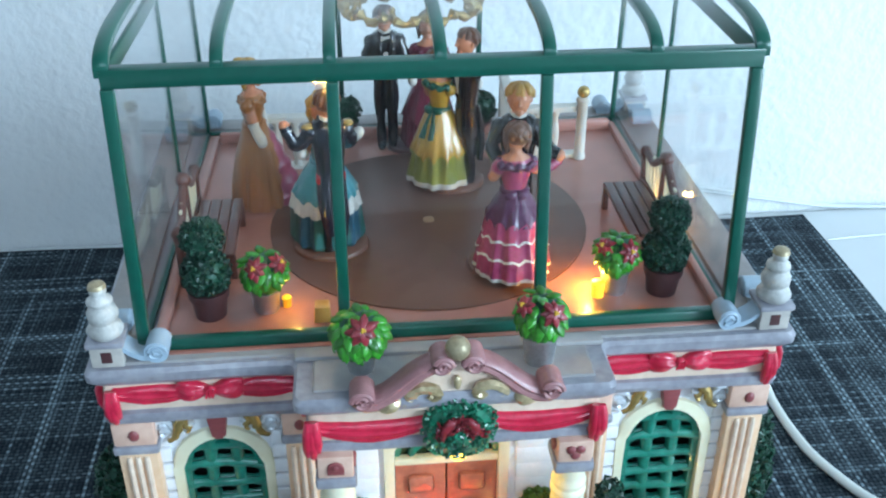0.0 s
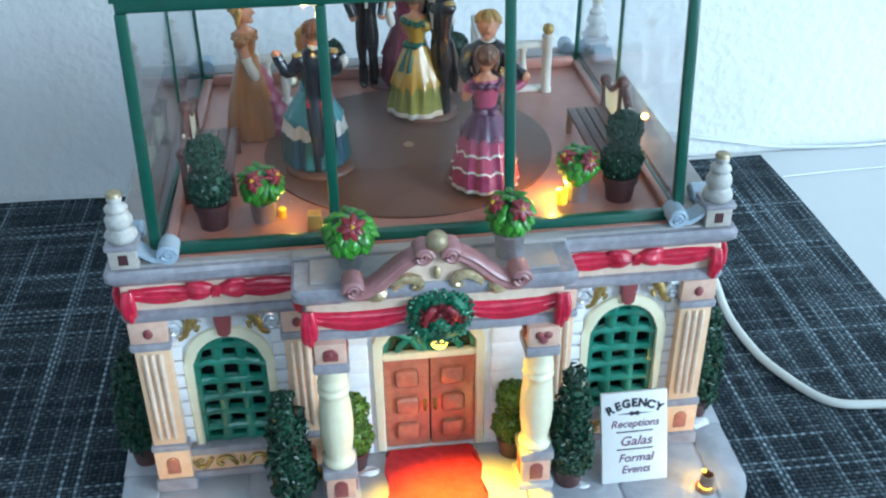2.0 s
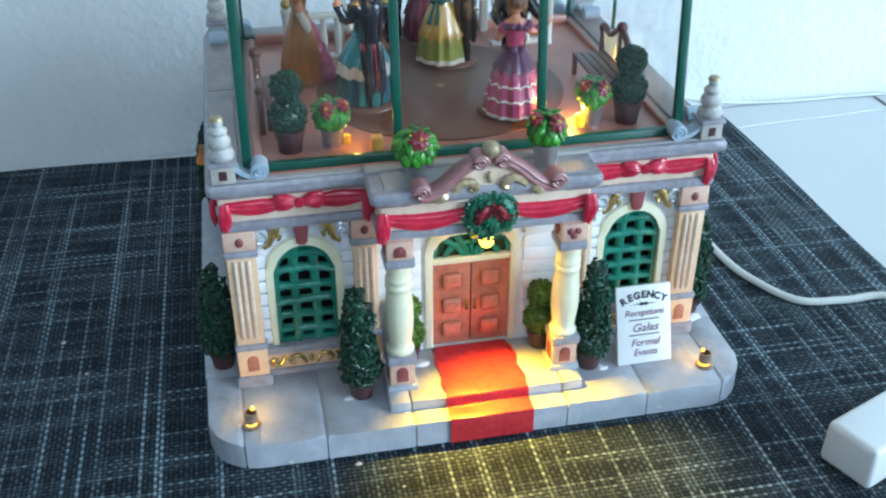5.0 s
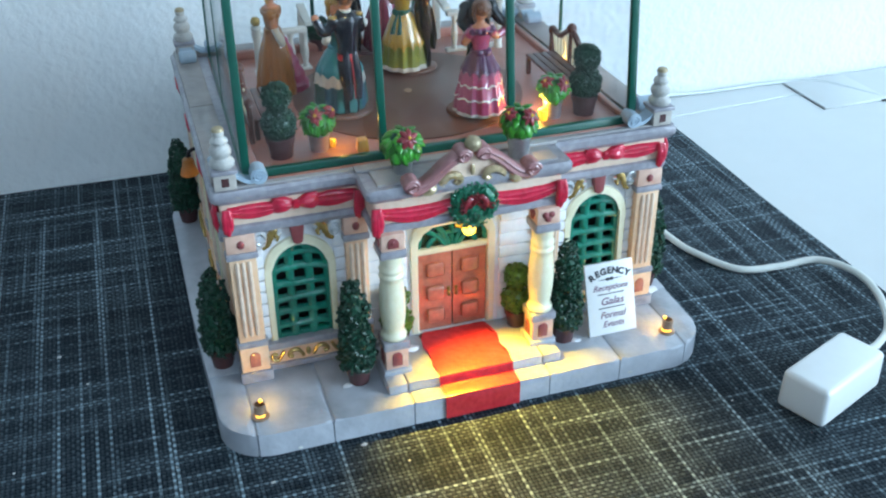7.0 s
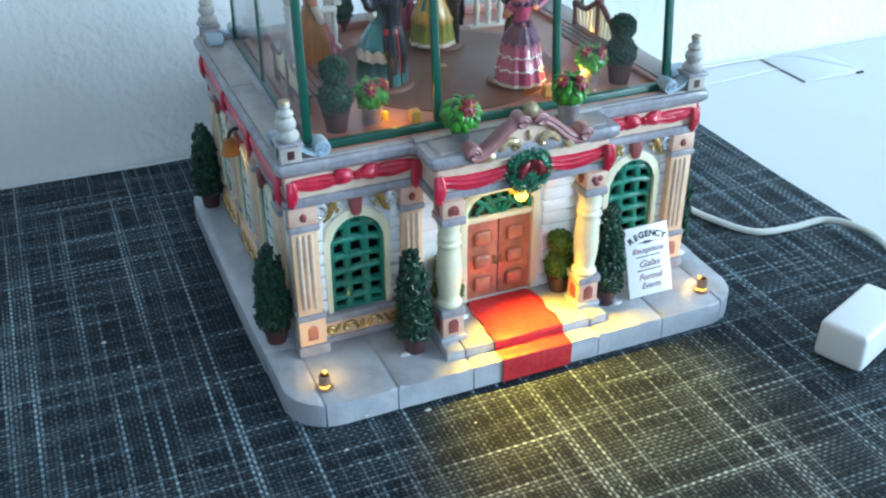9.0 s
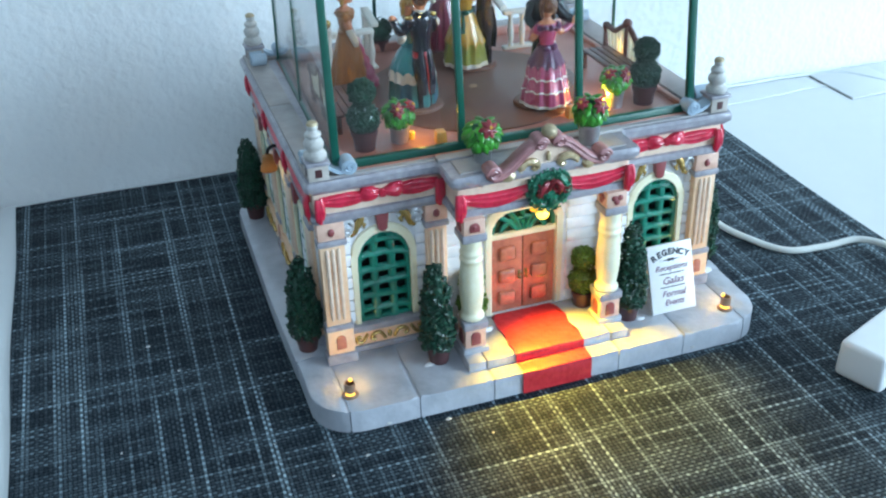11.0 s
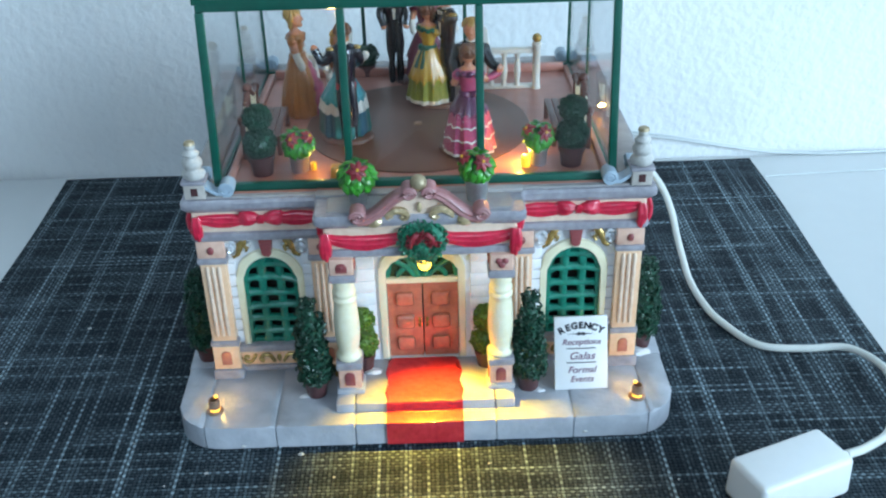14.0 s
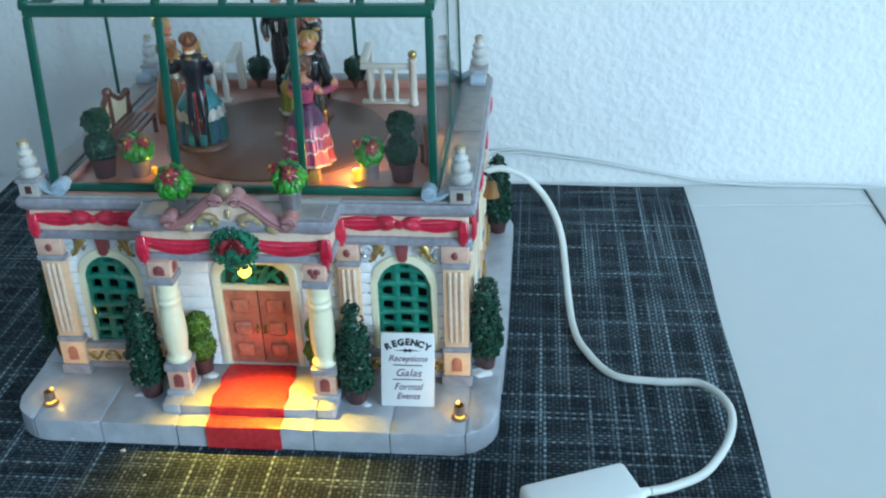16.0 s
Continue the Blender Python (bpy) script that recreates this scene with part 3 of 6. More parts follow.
# clapboards beside the door, and blocks beside the windows
for s in (-1, 1):
    z = 18.4
    while z < 95:
        h = 7.2 + random.uniform(-0.5, 0.5)
        bm = bmesh.new()
        xa, xb = sorted((s * 24.6, s * 45.5))
        vs = box(bm, xa, xb, 50.6, 52.8, z, z + h - 0.9, 0.6)
        for v in bm.verts:
            if v.co.z > z + h * 0.5:
                v.co.y += 1.3
        roughen(bm, 0.3, 9)
        part("clapboard", bm, WHITE, porch_wall, smooth=True)
        z += h
for s in (-1, 1):
    for e in (-1, 1):
        z = 33.5
        while z < 85:
            h = 6.6 + random.uniform(-0.7, 0.7)
            xi = s * WING + e * 16.9
            xo = s * WING + e * 24.5
            xa, xb = sorted((xi, xo))
            bm = bmesh.new()
            box(bm, xa, xb, 51.0, 52.8, z, z + h - 0.85, 0.6)
            roughen(bm, 0.3, 9)
            part("wall_block", bm, WHITE, house, smooth=True)
            z += h

# --- arched windows with green lattice ---


def lattice(bm, hw, zb, zs, y0, y1, cols, pitch, w):
    """A deep cast green grille that fills an arch: a rim, thick uneven uprights and crossbars that bow a little."""
    arch_ring(bm, 0, hw - w * 0.62, hw + 0.1, zb - 0.4, zs, y0, y1, 0, 0.7)
    box(bm, -hw, hw, y0 + 0.3, y1, zb - 0.4, zb + 2.2, 0.5)
    ym = (y0 + y1) / 2 - 0.3
    shift = [random.uniform(-0.5, 0.5) for _ in range(40)]
    for deep in (0.0, 1.8):
        for k in range(1, cols):
            x = -hw + 2 * hw * k / cols
            zt = zs + math.sqrt(hw * hw - x * x)
            j = shift[k]
            tube(bm, [(x + j, ym + deep, zb), (x, ym + deep, zb + 12), (x + 0.3 * math.sin(k * 3), ym + deep, zs - 12), (x + j, ym + deep, zs), (x * 0.86, ym + deep, zt)], [w * 0.62, w * 0.5, w * 0.46, w * 0.5, w * 0.62], 8, 0, 0.75, (0, 1, 0))
        z, n = zb + pitch * 0.75, cols
        while z < zs + hw - 3:
            half = hw if z < zs else math.sqrt(hw * hw - (z - zs) ** 2)
            half -= 0.6
            n += 1
            dz, bow_ = shift[n], 0.4 if z < zs - pitch else 2.0
            tube(bm, [(half * u, ym + deep - 0.15 * (1 - u * u), z + dz * u + bow_ * (1 - u * u)) for u in (-1, -0.66, -0.33, 0, 0.33, 0.66, 1)], [w * q for q in (0.56, 0.38, 0.52, 0.40, 0.52, 0.38, 0.56)], 8, 0, 0.8, (0, 1, 0))
            z += pitch
    roughen(bm, 0.55, 4)


def window_unit(name, m, hw=14.2, zb=31.5, zs=71.5):
    w = new(name)
    w.parent, w.matrix_basis = house, m
    bm = bmesh.new()
    arch_ring(bm, 0, hw - 0.3, hw + 3.2, zb - 0.5, zs, -2.2, 1.2, 0, 1.0)
    roughen(bm, 0.25, 8)
    part("window_frame", bm, IVORY, w, smooth=True)
    bm = bmesh.new()
    lattice(bm, hw, zb, zs, -0.4, 3.4, 3, 7.9, 4.1)
    part("lattice", bm, GREEN, w, "green pierced lattice grille", smooth=True)
    bm = bmesh.new()
    prism(bm, [(-2.4, zs + hw + 1.0), (-1.2, zs + hw - 0.2), (1.2, zs + hw - 0.2), (2.4, zs + hw + 1.0), (3.5, zs + hw + 10), (-3.5, zs + hw + 10)], -4.2, 1, 0, 0.8)
    part("keystone", bm, DARKRED, w, "dark red keystone", smooth=True)
    return w


for s in (-1, 1):
    w = window_unit("arched_window", at_mm(s * WING, 53, 0))
    bm = bmesh.new()
    box(bm, -26, 26, -4.6, 0.5, 27.6, 31.6, 0.8)
    part("sill", bm, GREYTRIM, w, smooth=True)
    bm = bmesh.new()
    box(bm, -24, 24, -3.0, 0.2, 18.5, 27.8, 0.5)
    box(bm, -26, 26, -4.4, 0.2, 15.5, 18.8, 0.7, 1)
    part("apron_panel", bm, [PEACH, GREYTRIM], w, smooth=True)
    bm = bmesh.new()
    for e in (-1, 1):
        tube(bm, smooth_line([(e * 2.5, -3.6, 21), (e * 5, -4.0, 25.2), (e * 8.5, -4.0, 25.0), (e * 10, -3.8, 22.6), (e * 8, -3.8, 21.4)], 4), 1.0, 6)
        tube(bm, smooth_line([(e * 12, -3.6, 25.5), (e * 15, -4.0, 21.2), (e * 18, -4.0, 22), (e * 17.6, -3.8, 24.6), (e * 15.6, -3.8, 24)], 4), 0.9, 6)
        ball(bm, (e * 20.8, -3.5, 23.5), 1.5, 0, 2, (1, 0.6, 1))
    ball(bm, (0, -3.5, 23.2), 1.8, 0, 2, (0.7, 0.6, 1.3))
    part("gold_scroll", bm, GOLD, w, "raised gold scrollwork", smooth=True)
    # spandrel ornaments above the arch: gold leaf scroll with a white shell
    for e in (-1, 1):
        bm = bmesh.new()
        tube(bm, smooth_line([(e * 7.6, -2.2, 95.6), (e * 10.2, -3.4, 95.4), (e * 12.4, -4.0, 93.4), (e * 13.2, -4.2, 90.4), (e * 14.6, -3.8, 87.2), (e * 16.8, -3.2, 85.6)], 5), [0.8] * 3 + [1.3, 1.7, 2.0, 2.1, 2.1, 1.9, 1.7] + [1.6] * 6 + [1.3] * 5 + [0.9] * 5, 8, 0, 0.75, (0, 1, 0))
        tube(bm, smooth_line([(e * 11.0, -3.0, 92.6), (e * 9.4, -3.4, 90.6), (e * 10.4, -3.4, 89.0)], 4), [1.2] * 5 + [0.8] * 4, 7)
        roughen(bm, 0.3, 1.8)
        part("gold_scroll", bm, GOLD, w, smooth=True)
        bm = bmesh.new()
        ball(bm, (e * 17.6, -1.6, 89.3), 3.3, 0, 2, (1, 0.45, 1))
        tube(bm, smooth_line([(e * 14.4, -3.0, 91), (e * 16.6, -3.8, 94.6), (e * 19.6, -3.6, 94.2), (e * 20.6, -3.2, 91.6)], 5), 1.0, 7)
        tube(bm, smooth_line([(e * 7.6, -2.4, 92.4), (e * 9.8, -3.2, 91.8), (e * 11, -3.0, 89.6)], 5), 0.9, 7)
        ball(bm, (e * 19.6, -1.6, 93.6), 2.3, 0, 2, (1, 0.6, 0.9))
        ball(bm, (e * 13.6, -1.4, 95.0), 2.2, 0, 2, (1.3, 0.5, 0.7))
        roughen(bm, 0.3, 1.6)
        tube(bm, [(e * 17.8 + 1.8 * math.cos(a) * (1 - a / 16), -3.5, 89.3 + 1.8 * math.sin(a) * (1 - a / 16)) for a in np.linspace(0, 10, 16)], 0.55, 5)
        part("shell", bm, PEARL, w, "pearly white shell scroll", smooth=True)

# gilded scrolls at the foot of the porch wall
for s in (-1, 1):
    bm = bmesh.new()
    tube(bm, smooth_line([(s * 47, 43.5, 15), (s * 46.6, 41.5, 20), (s * 48.4, 40.5, 22.5), (s * 50.2, 41.2, 20.6), (s * 49.0, 41.2, 18.6)], 5), [1.6] * 8 + [1.2] * 13, 7)
    roughen(bm, 0.25, 2)
    part("gold_scroll", bm, GOLD, house, "raised gold scroll", smooth=True)

# --- pilasters ---


def pilaster(m, name="pilaster", w=7.0):
    p = new(name)
    p.parent, p.matrix_basis = house, m
    bm = bmesh.new()
    box(bm, -w + 0.6, w - 0.6, -6.2, 0, 36.5, 84, 0.5)
    for x in (-2.9, 0, 2.9):
        tube(bm, [(x, -6.2, 40), (x, -6.4, 42), (x, -6.4, 80), (x, -6.2, 82)], [0.7, 1.05, 1.05, 0.7], 8, 1, 1.0, (1, 0, 0))
    roughen(bm, 0.2, 8)
    part("shaft", bm, [PEACH, CREAM], p, "peach shaft with cream flutes", smooth=True)
    bm = bmesh.new()
    box(bm, -w - 0.6, w + 0.6, -7.4, 0, 83.6, 87, 0.9)
    part("neck_moulding", bm, GREYTRIM, p, smooth=True)
    bm = bmesh.new()
    box(bm, -w, w, -6.6, 0, 86.8, 96.4, 0.7)
    roughen(bm, 0.3, 5)
    cap = part("capital", bm, BLUSH, p, smooth=True)
    bm = bmesh.new()
    ball(bm, (0, -6.6, 91.4), 2.3, 0, 2, (0.8, 0.4, 1))
    part("rosette", bm, DARKRED, cap, "dark red rosette", smooth=True)
    bm = bmesh.new()
    box(bm, -w - 0.5, w + 0.5, -7.3, 0, 33.4, 36.7, 0.8)
    part("base_moulding", bm, GREYTRIM, p, smooth=True)
    bm = bmesh.new()
    box(bm, -w, w, -7.0, 0, 19, 33.6, 0.6)
    pl = part("plinth", bm, PEACH, p, smooth=True)
    bm = bmesh.new()
    prism(bm, arch(0, 2.6, 22, 28, 8), -7.5, -6.8, 0, 0.25)
    part("panel", bm, DOORRED, pl, "rust red arched panel", smooth=True)
    bm = bmesh.new()
    box(bm, -w - 1.2, w + 1.2, -8.2, 0, 12.8, 19.2, 1.0)
    part("foot", bm, GREYTRIM, p, smooth=True)
    return p


for s in (-1, 1):
    pilaster(at_mm(s * 105, 53, 0))
    pilaster(at_mm(s * 50.5, 53.5, 0), w=6.0)
    # side walls: pilasters and green arched windows
    for y in (72, 124, 176, 226):
        pilaster(pose(s * 0.1055, y * MM, 0, 0, 0, 90 * s), w=6.0)
    for y in (98, 150, 201):
        window_unit("side_window", pose(s * 0.1098, y * MM, 0, 0, 0, 90 * s), hw=13.0)
        bm = bmesh.new()
        box(bm, -20, 20, -3.0, 0.2, 15, 28, 0.5)
        tube(bm, smooth_line([(-14, -3.4, 24), (-8, -4, 19.5), (-2, -4, 24), (4, -4, 19.5), (10, -4, 24), (15, -3.4, 21)], 5), 1.2, 6, 1)
        o = part("apron_panel", bm, [PEACH, GOLD], house, smooth=True)
        o.matrix_basis = pose(s * 0.1098, y * MM, 0, 0, 0, 90 * s)

# --- entablature: grey moulding, cream frieze, grey cornice; the porch steps forward ---


def plan(o, porch):
    """The outline of the roof, o outside the wall line, with the projecting porch."""
    return [(-110 - o, 50 - o), (-44 - o, 50 - o), (-44 - o, porch - o), (44 + o, porch - o), (44 + o, 50 - o), (110 + o, 50 - o), (110 + o, 230 + o), (-110 - o, 230 + o)]


def course(bm, rows, porch):
    """A moulding that follows the plan: rows of (outset, height)."""
    rings = [[bm.verts.new((x, y, z)) for x, y in plan(o, porch)] for o, z in rows]
    for a, b in zip(rings, rings[1:]):
        for i in range(8):
            bm.faces.new((a[i], a[(i + 1) % 8], b[(i + 1) % 8], b[i]))
    bm.faces.new(list(reversed(rings[0])))
    bm.faces.new(rings[-1])
    up = [bm.edges.get((a[i], b[i])) for a, b in zip(rings, rings[1:]) for i in range(8)]
    bmesh.ops.bevel(bm, geom=[e for e in up if e], offset=2.2, segments=3, profile=0.5, affect="EDGES")
    bmesh.ops.subdivide_edges(bm, edges=[e for e in bm.edges if e.calc_length() > 30], cuts=6, use_grid_fill=False)


bm = bmesh.new()
course(bm, [(1.5, 96.2), (3.2, 96.6), (3.8, 98.6), (3.2, 100.6), (2.0, 101.2)], 30)
roughen(bm, 0.3, 14)
part("architrave", bm, GREYTRIM, house, "grey architrave moulding", smooth=35)
bm = bmesh.new()
course(bm, [(1.9, 101.3), (2.0, 107), (2.2, 113)], 29)
roughen(bm, 0.15, 20)
part("frieze", bm, CREAM, house, "cream frieze", smooth=35)
bm = bmesh.new()
course(bm, [(2.2, 112.9), (4.2, 113.4), (6.0, 115.6), (6.2, 118.8), (5.2, 120.2), (1.0, 120.3)], 29.5)
roughen(bm, 0.3, 16)
part("cornice", bm, GREYTRIM, house, "grey cornice", smooth=35)
bm = bmesh.new()
for x0, x1, y0, y1 in ((-113, 113, 47, 52), (-44, 44, 27.6, 46.9)):
    box(bm, x0, x1, y0, y1, 119.6, 121.0, 0.6)
part("roof_edge", bm, ROOFGREY, house, "flat grey roof ledge in front of the canopy")
bm = bmesh.new()
for x0, x1, y0, y1 in ((-114, -101.4, 52.1, 143.8), (-114, -101.4, 144.2, 234), (98.6, 114, 52.1, 136.8), (98.6, 114, 137.2, 234), (-101.3, 98.5, 222.6, 234)):
    box(bm, x0, x1, y0, y1, 119.9, 122.2, 0.7)
roughen(bm, 0.25, 18)
part("roof_ledge", bm, LEDGE, house, "brown-grey raised ledge round the canopy", smooth=True)
# low upstand across the porch roof, behind the pots
bm = bmesh.new()
box(bm, -50, 50, 43.0, 48.8, 120.3, 122.4, 0.8)
part("roof_upstand", bm, ROOFGREY, house, smooth=True)

# porch columns


def column(m, trefoil):
    c = new("porch_column")
    c.parent, c.matrix_basis = house, m
    bm = bmesh.new()
    lathe(bm, [(5.2, 36.6), (6.4, 37.2), (6.6, 38.6), (5.9, 39.8), (5.2, 41), (5.6, 44), (6.3, 50), (6.5, 56), (6.2, 63), (5.6, 69), (5.2, 71), (6.0, 71.8), (6.1, 72.8), (5.2, 73.6), (5.0, 74.4), (5.9, 75.4), (5.9, 76.6), (5.2, 77.6), (5.4, 80), (6.0, 84.5)], seg=20)
    part("shaft", bm, IVORY, c, "ivory turned column", smooth=60)
    bm = bmesh.new()
    box(bm, -6.6, 6.6, -6.6, 6.6, 84, 88.4, 1.0)
    part("cap_moulding", bm, GREYTRIM, c, smooth=True)
    bm = bmesh.new()
    box(bm, -5.8, 5.8, -5.8, 5.8, 88, 97, 0.7)
    roughen(bm, 0.3, 5)
    cap = part("capital", bm, BLUSH, c, smooth=True)
    for turn in (0, 90, -90):
        bm = bmesh.new()
        if trefoil:
            for u, w in ((-1.5, 93.6), (1.5, 93.6), (0, 91.4)):
                ball(bm, (u, -5.9, w), 1.75, 0, 2, (1, 0.5, 1))
        else:
            prism(bm, arch(0, 2.7, 89.8, 92.4, 9), -6.4, -5.6, 0, 0.3)
            ball(bm, (0, -6.2, 92.6), 1.3, 0, 2, (1, 0.5, 1))
        roughen(bm, 0.25, 1.6)
        bm.transform(Matrix.Rotation(radians(turn), 4, "Z"))
        part("rosette", bm, DARKRED, cap, "dark red rosette", smooth=True)
    bm = bmesh.new()
    box(bm, -6.8, 6.8, -6.8, 6.8, 32, 36.8, 1.1)
    part("base_moulding", bm, GREYTRIM, c, smooth=True)
    bm = bmesh.new()
    box(bm, -5.8, 5.8, -5.8, 5.8, 20.5, 32.4, 0.6)
    pl = part("plinth", bm, BLUSH, c, smooth=True)
    for turn in (0, 90, -90):
        bm = bmesh.new()
        prism(bm, arch(0, 2.6, 22.5, 28, 8), -6.3, -5.6, 0, 0.25)
        bm.transform(Matrix.Rotation(radians(turn), 4, "Z"))
        part("panel", bm, DARKRED, pl, "dark red arched panel", smooth=True)
    bm = bmesh.new()
    box(bm, -7.2, 7.2, -7.2, 7.2, 17.5, 20.8, 1.0)
    part("foot", bm, CONCRETE, c, smooth=True)


for s in (-1, 1):
    column(at_mm(s * 38.6, 29.5, 0), s > 0)

# door


def flat_arch(hw, zb, zs, rise, n=19):
    """A door head that is nearly flat on top, with rounded shoulders."""
    rim = [(-hw * math.copysign(abs(math.cos(a)) ** 0.5, math.cos(a)), zs + rise * abs(math.sin(a)) ** 0.62) for a in np.linspace(0, math.pi, n)]
    return [(-hw, zb)] + rim + [(hw, zb)]


door = new("double_door")
door.parent, door.matrix_basis = house, at_mm(-0.3, 53.5, 0)
bm = bmesh.new()
prism(bm, flat_arch(22.4, 18.4, 70, 15.2) + flat_arch(18.6, 18.4, 70, 11.6)[::-1], -2.8, 1, 0, 1.0)
roughen(bm, 0.3, 8)
part("door_frame", bm, IVORY, door, "ivory arched door surround", smooth=True)
for s in (-1, 1):
    bm = bmesh.new()
    xa, xb = sorted((s * 0.25, s * 18.4))
    box(bm, xa, xb, -0.2, 2.2, 18.6, 65.5, 0.4)
    leaf = part("door_leaf", bm, DOORRED, door, smooth=True)
    for k, (za, zb) in enumerate(((23.4, 32.0), (37.2, 45.8), (51.4, 60.0))):
        bm = bmesh.new()
        xm, hw_ = s * 9.3, 4.8
        box(bm, xm - hw_, xm + hw_, -2.7, 0.2, za, zb, 1.9)
        roughen(bm, 0.25, 4)
        part("raised_panel", bm, DOORRED, leaf, smooth=True)
    bm = bmesh.new()
    tube(bm, [(s * 2.0, -0.3, 42.5), (s * 2.0, -1.8, 42.3), (s * 2.0, -1.8, 38.7), (s * 2.0, -0.3, 38.5)], 0.6, 6)
    box(bm, s * 2.0 - 0.9, s * 2.0 + 0.9, -0.5, 0, 37.8, 43.4, 0.2)
    part("handle", bm, GOLD, leaf, "small gold handle", smooth=True)
bm = bmesh.new()
box(bm, -18.6, 18.6, -2.2, 1.0, 65.4, 68.6, 0.7)
part("transom_bar", bm, IVORY, door, smooth=True)
bm = bmesh.new()
box(bm, -18.4, 18.4, 1.8, 3.0, 66, 90)
roughen(bm, 0.5, 3)
part("fanlight_panel", bm, FANGREEN, door, "dark green cast fanlight")
bm = bmesh.new()
for k in range(-2, 3):
    tube(bm, [(k * 1.5, 0.6, 68), (k * 4.0, 0.2, 74), (k * 8.2, 0.6, 81.5 - abs(k) * 0.8)], [1.7, 1.3, 1.7], 7)
tube(bm, [(12.5 * math.cos(a), 0.5, 68 + 7.5 * math.sin(a)) for a in np.linspace(0, math.pi, 12)], 1.4, 7)
prism(bm, flat_arch(18.7, 68, 70, 11.7) + flat_arch(16.6, 68.2, 70, 9.8)[::-1], -0.4, 1.8, 0, 0.5)
roughen(bm, 0.6, 2.6)
part("fanlight_tracery", bm, GREEN, door, "green fanlight tracery", smooth=True)

# --- pediment over the porch ---
ped = new("pediment")
ped.parent, ped.matrix_basis = house, at_mm(0, 24.5, 0)
bm = bmesh.new()
pts = [(-34, 112.9), (34, 112.9), (33, 117)] + [(x, 115.5 + 15.5 * (0.5 + 0.5 * math.cos(math.pi * x / 33)) ** 1.15) for x in np.linspace(31, -31, 23)] + [(-33, 117)]
prism(bm, pts, 0.2, 4.6, 0, 0.6)
part("tympanum", bm, CREAM, ped, smooth=True)
for s in (-1, 1):
    bm = bmesh.new()
    line = bez((s * 29, 0, 118.2), (s * 19, 0, 117.2), (s * 16, 0, 129.2), (s * 4.5, 0, 132.0), 16)
    n = len(line)
    w0, w1 = -2.8, 5.0
    rings = []
    for i, p in enumerate(line):
        d = (line[min(i + 1, n - 1)] - line[max(i - 1, 0)]).normalized()
        nrm = Vector((-d.z, 0, d.x))
        if nrm.z < 0:
            nrm.negate()
        th = 2.7 - 0.5 * i / n
        sec = [(w0 + 0.8, -th), (w0 + 0.1, -th + 1.0), (w0 + 0.5, -0.1), (w0, 0.8), (w0 + 0.6, th - 0.6), (w0 + 2.0, th), (w1 - 1.5, th), (w1, th - 1.2), (w1, -th)]
        rings.append([bm.verts.new(p + nrm * h + Vector((0, y, 0))) for y, h in sec])
    for a, b in zip(rings, rings[1:]):
        for i in range(len(a)):
            bm.faces.new((a[i], a[(i + 1) % len(a)], b[(i + 1) % len(a)], b[i]))
    bm.faces.new(rings[0])
    bm.faces.new(list(reversed(rings[-1])))
    part("scroll_moulding", bm, PINK, ped, "dusty pink scrolled moulding", smooth=True)
    for cx, cz, r, turn in ((s * 29.0, 120.4, 4.3, 1), (s * 4.7, 132.0, 4.0, -1)):
        bm = bmesh.new()
        g = [(cx + r * 0.93 * math.cos(a), cz + r * 0.93 * math.sin(a)) for a in np.linspace(0, 2 * math.pi, 20, endpoint=False)]
        prism(bm, g, -2.6, 5.0, 0, 0.9)
        tube(bm, [(cx + s * turn * (r - 0.8) * (1 - a / 15) * math.cos(a), -3.1, cz + (r - 0.8) * (1 - a / 15) * math.sin(a)) for a in np.linspace(0, 13, 34)], 0.9, 6)
        part("volute", bm, PINK, ped, smooth=True)
    bm = bmesh.new()
    tube(bm, smooth_line([(s * 17.6, -0.4, 118.8), (s * 20.0, -1.2, 117.2), (s * 22.6, -1.2, 116.2), (s * 25.2, -0.5, 117.0)], 4), [0.8, 1.4, 2.0, 2.4, 2.5, 2.5, 2.4, 2.1, 1.8, 1.4, 1.0, 0.7, 0.4], 7, 0, 0.8, (0, 1, 0))
    tube(bm, smooth_line([(s * 15.6, -0.5, 118.2), (s * 14.4, -1.0, 120.8), (s * 11.0, -1.2, 123.0), (s * 7.4, -1.2, 122.4), (s * 5.6, -1.0, 120.0), (s * 7.4, -0.9, 118.6), (s * 8.8, -0.8, 119.8)], 4), [0.7, 1.0, 1.3, 1.6] + [1.85] * 10 + [1.5] * 7 + [1.2] * 4, 7)
    for ax, az, q in ((14.0, 118.6, 1.0),):
        tube(bm, [(s * ax + q * 1.5 * math.cos(b) * (1 - b / 9), -0.7, az + q * 1.5 * math.sin(b) * (1 - b / 9)) for b in np.linspace(0, 7, 12)], 0.6 * q, 5)
    roughen(bm, 0.22, 2.0)
    part("gold_scroll", bm, ANTIQUE, ped, smooth=True)
bm = bmesh.new()
ball(bm, (0, -0.6, 124), 2.6, 0, 2, (0.5, 0.4, 1.1))
part("gold_drop", bm, ANTIQUE, ped, smooth=True)
bm = bmesh.new()
ball(bm, (0, -0.5, 136.8), 3.9, 0, 3)
part("gold_ball", bm, WORNGOLD, ped, "dull gold ball on top of the pediment", smooth=True)

# --- red swags ---


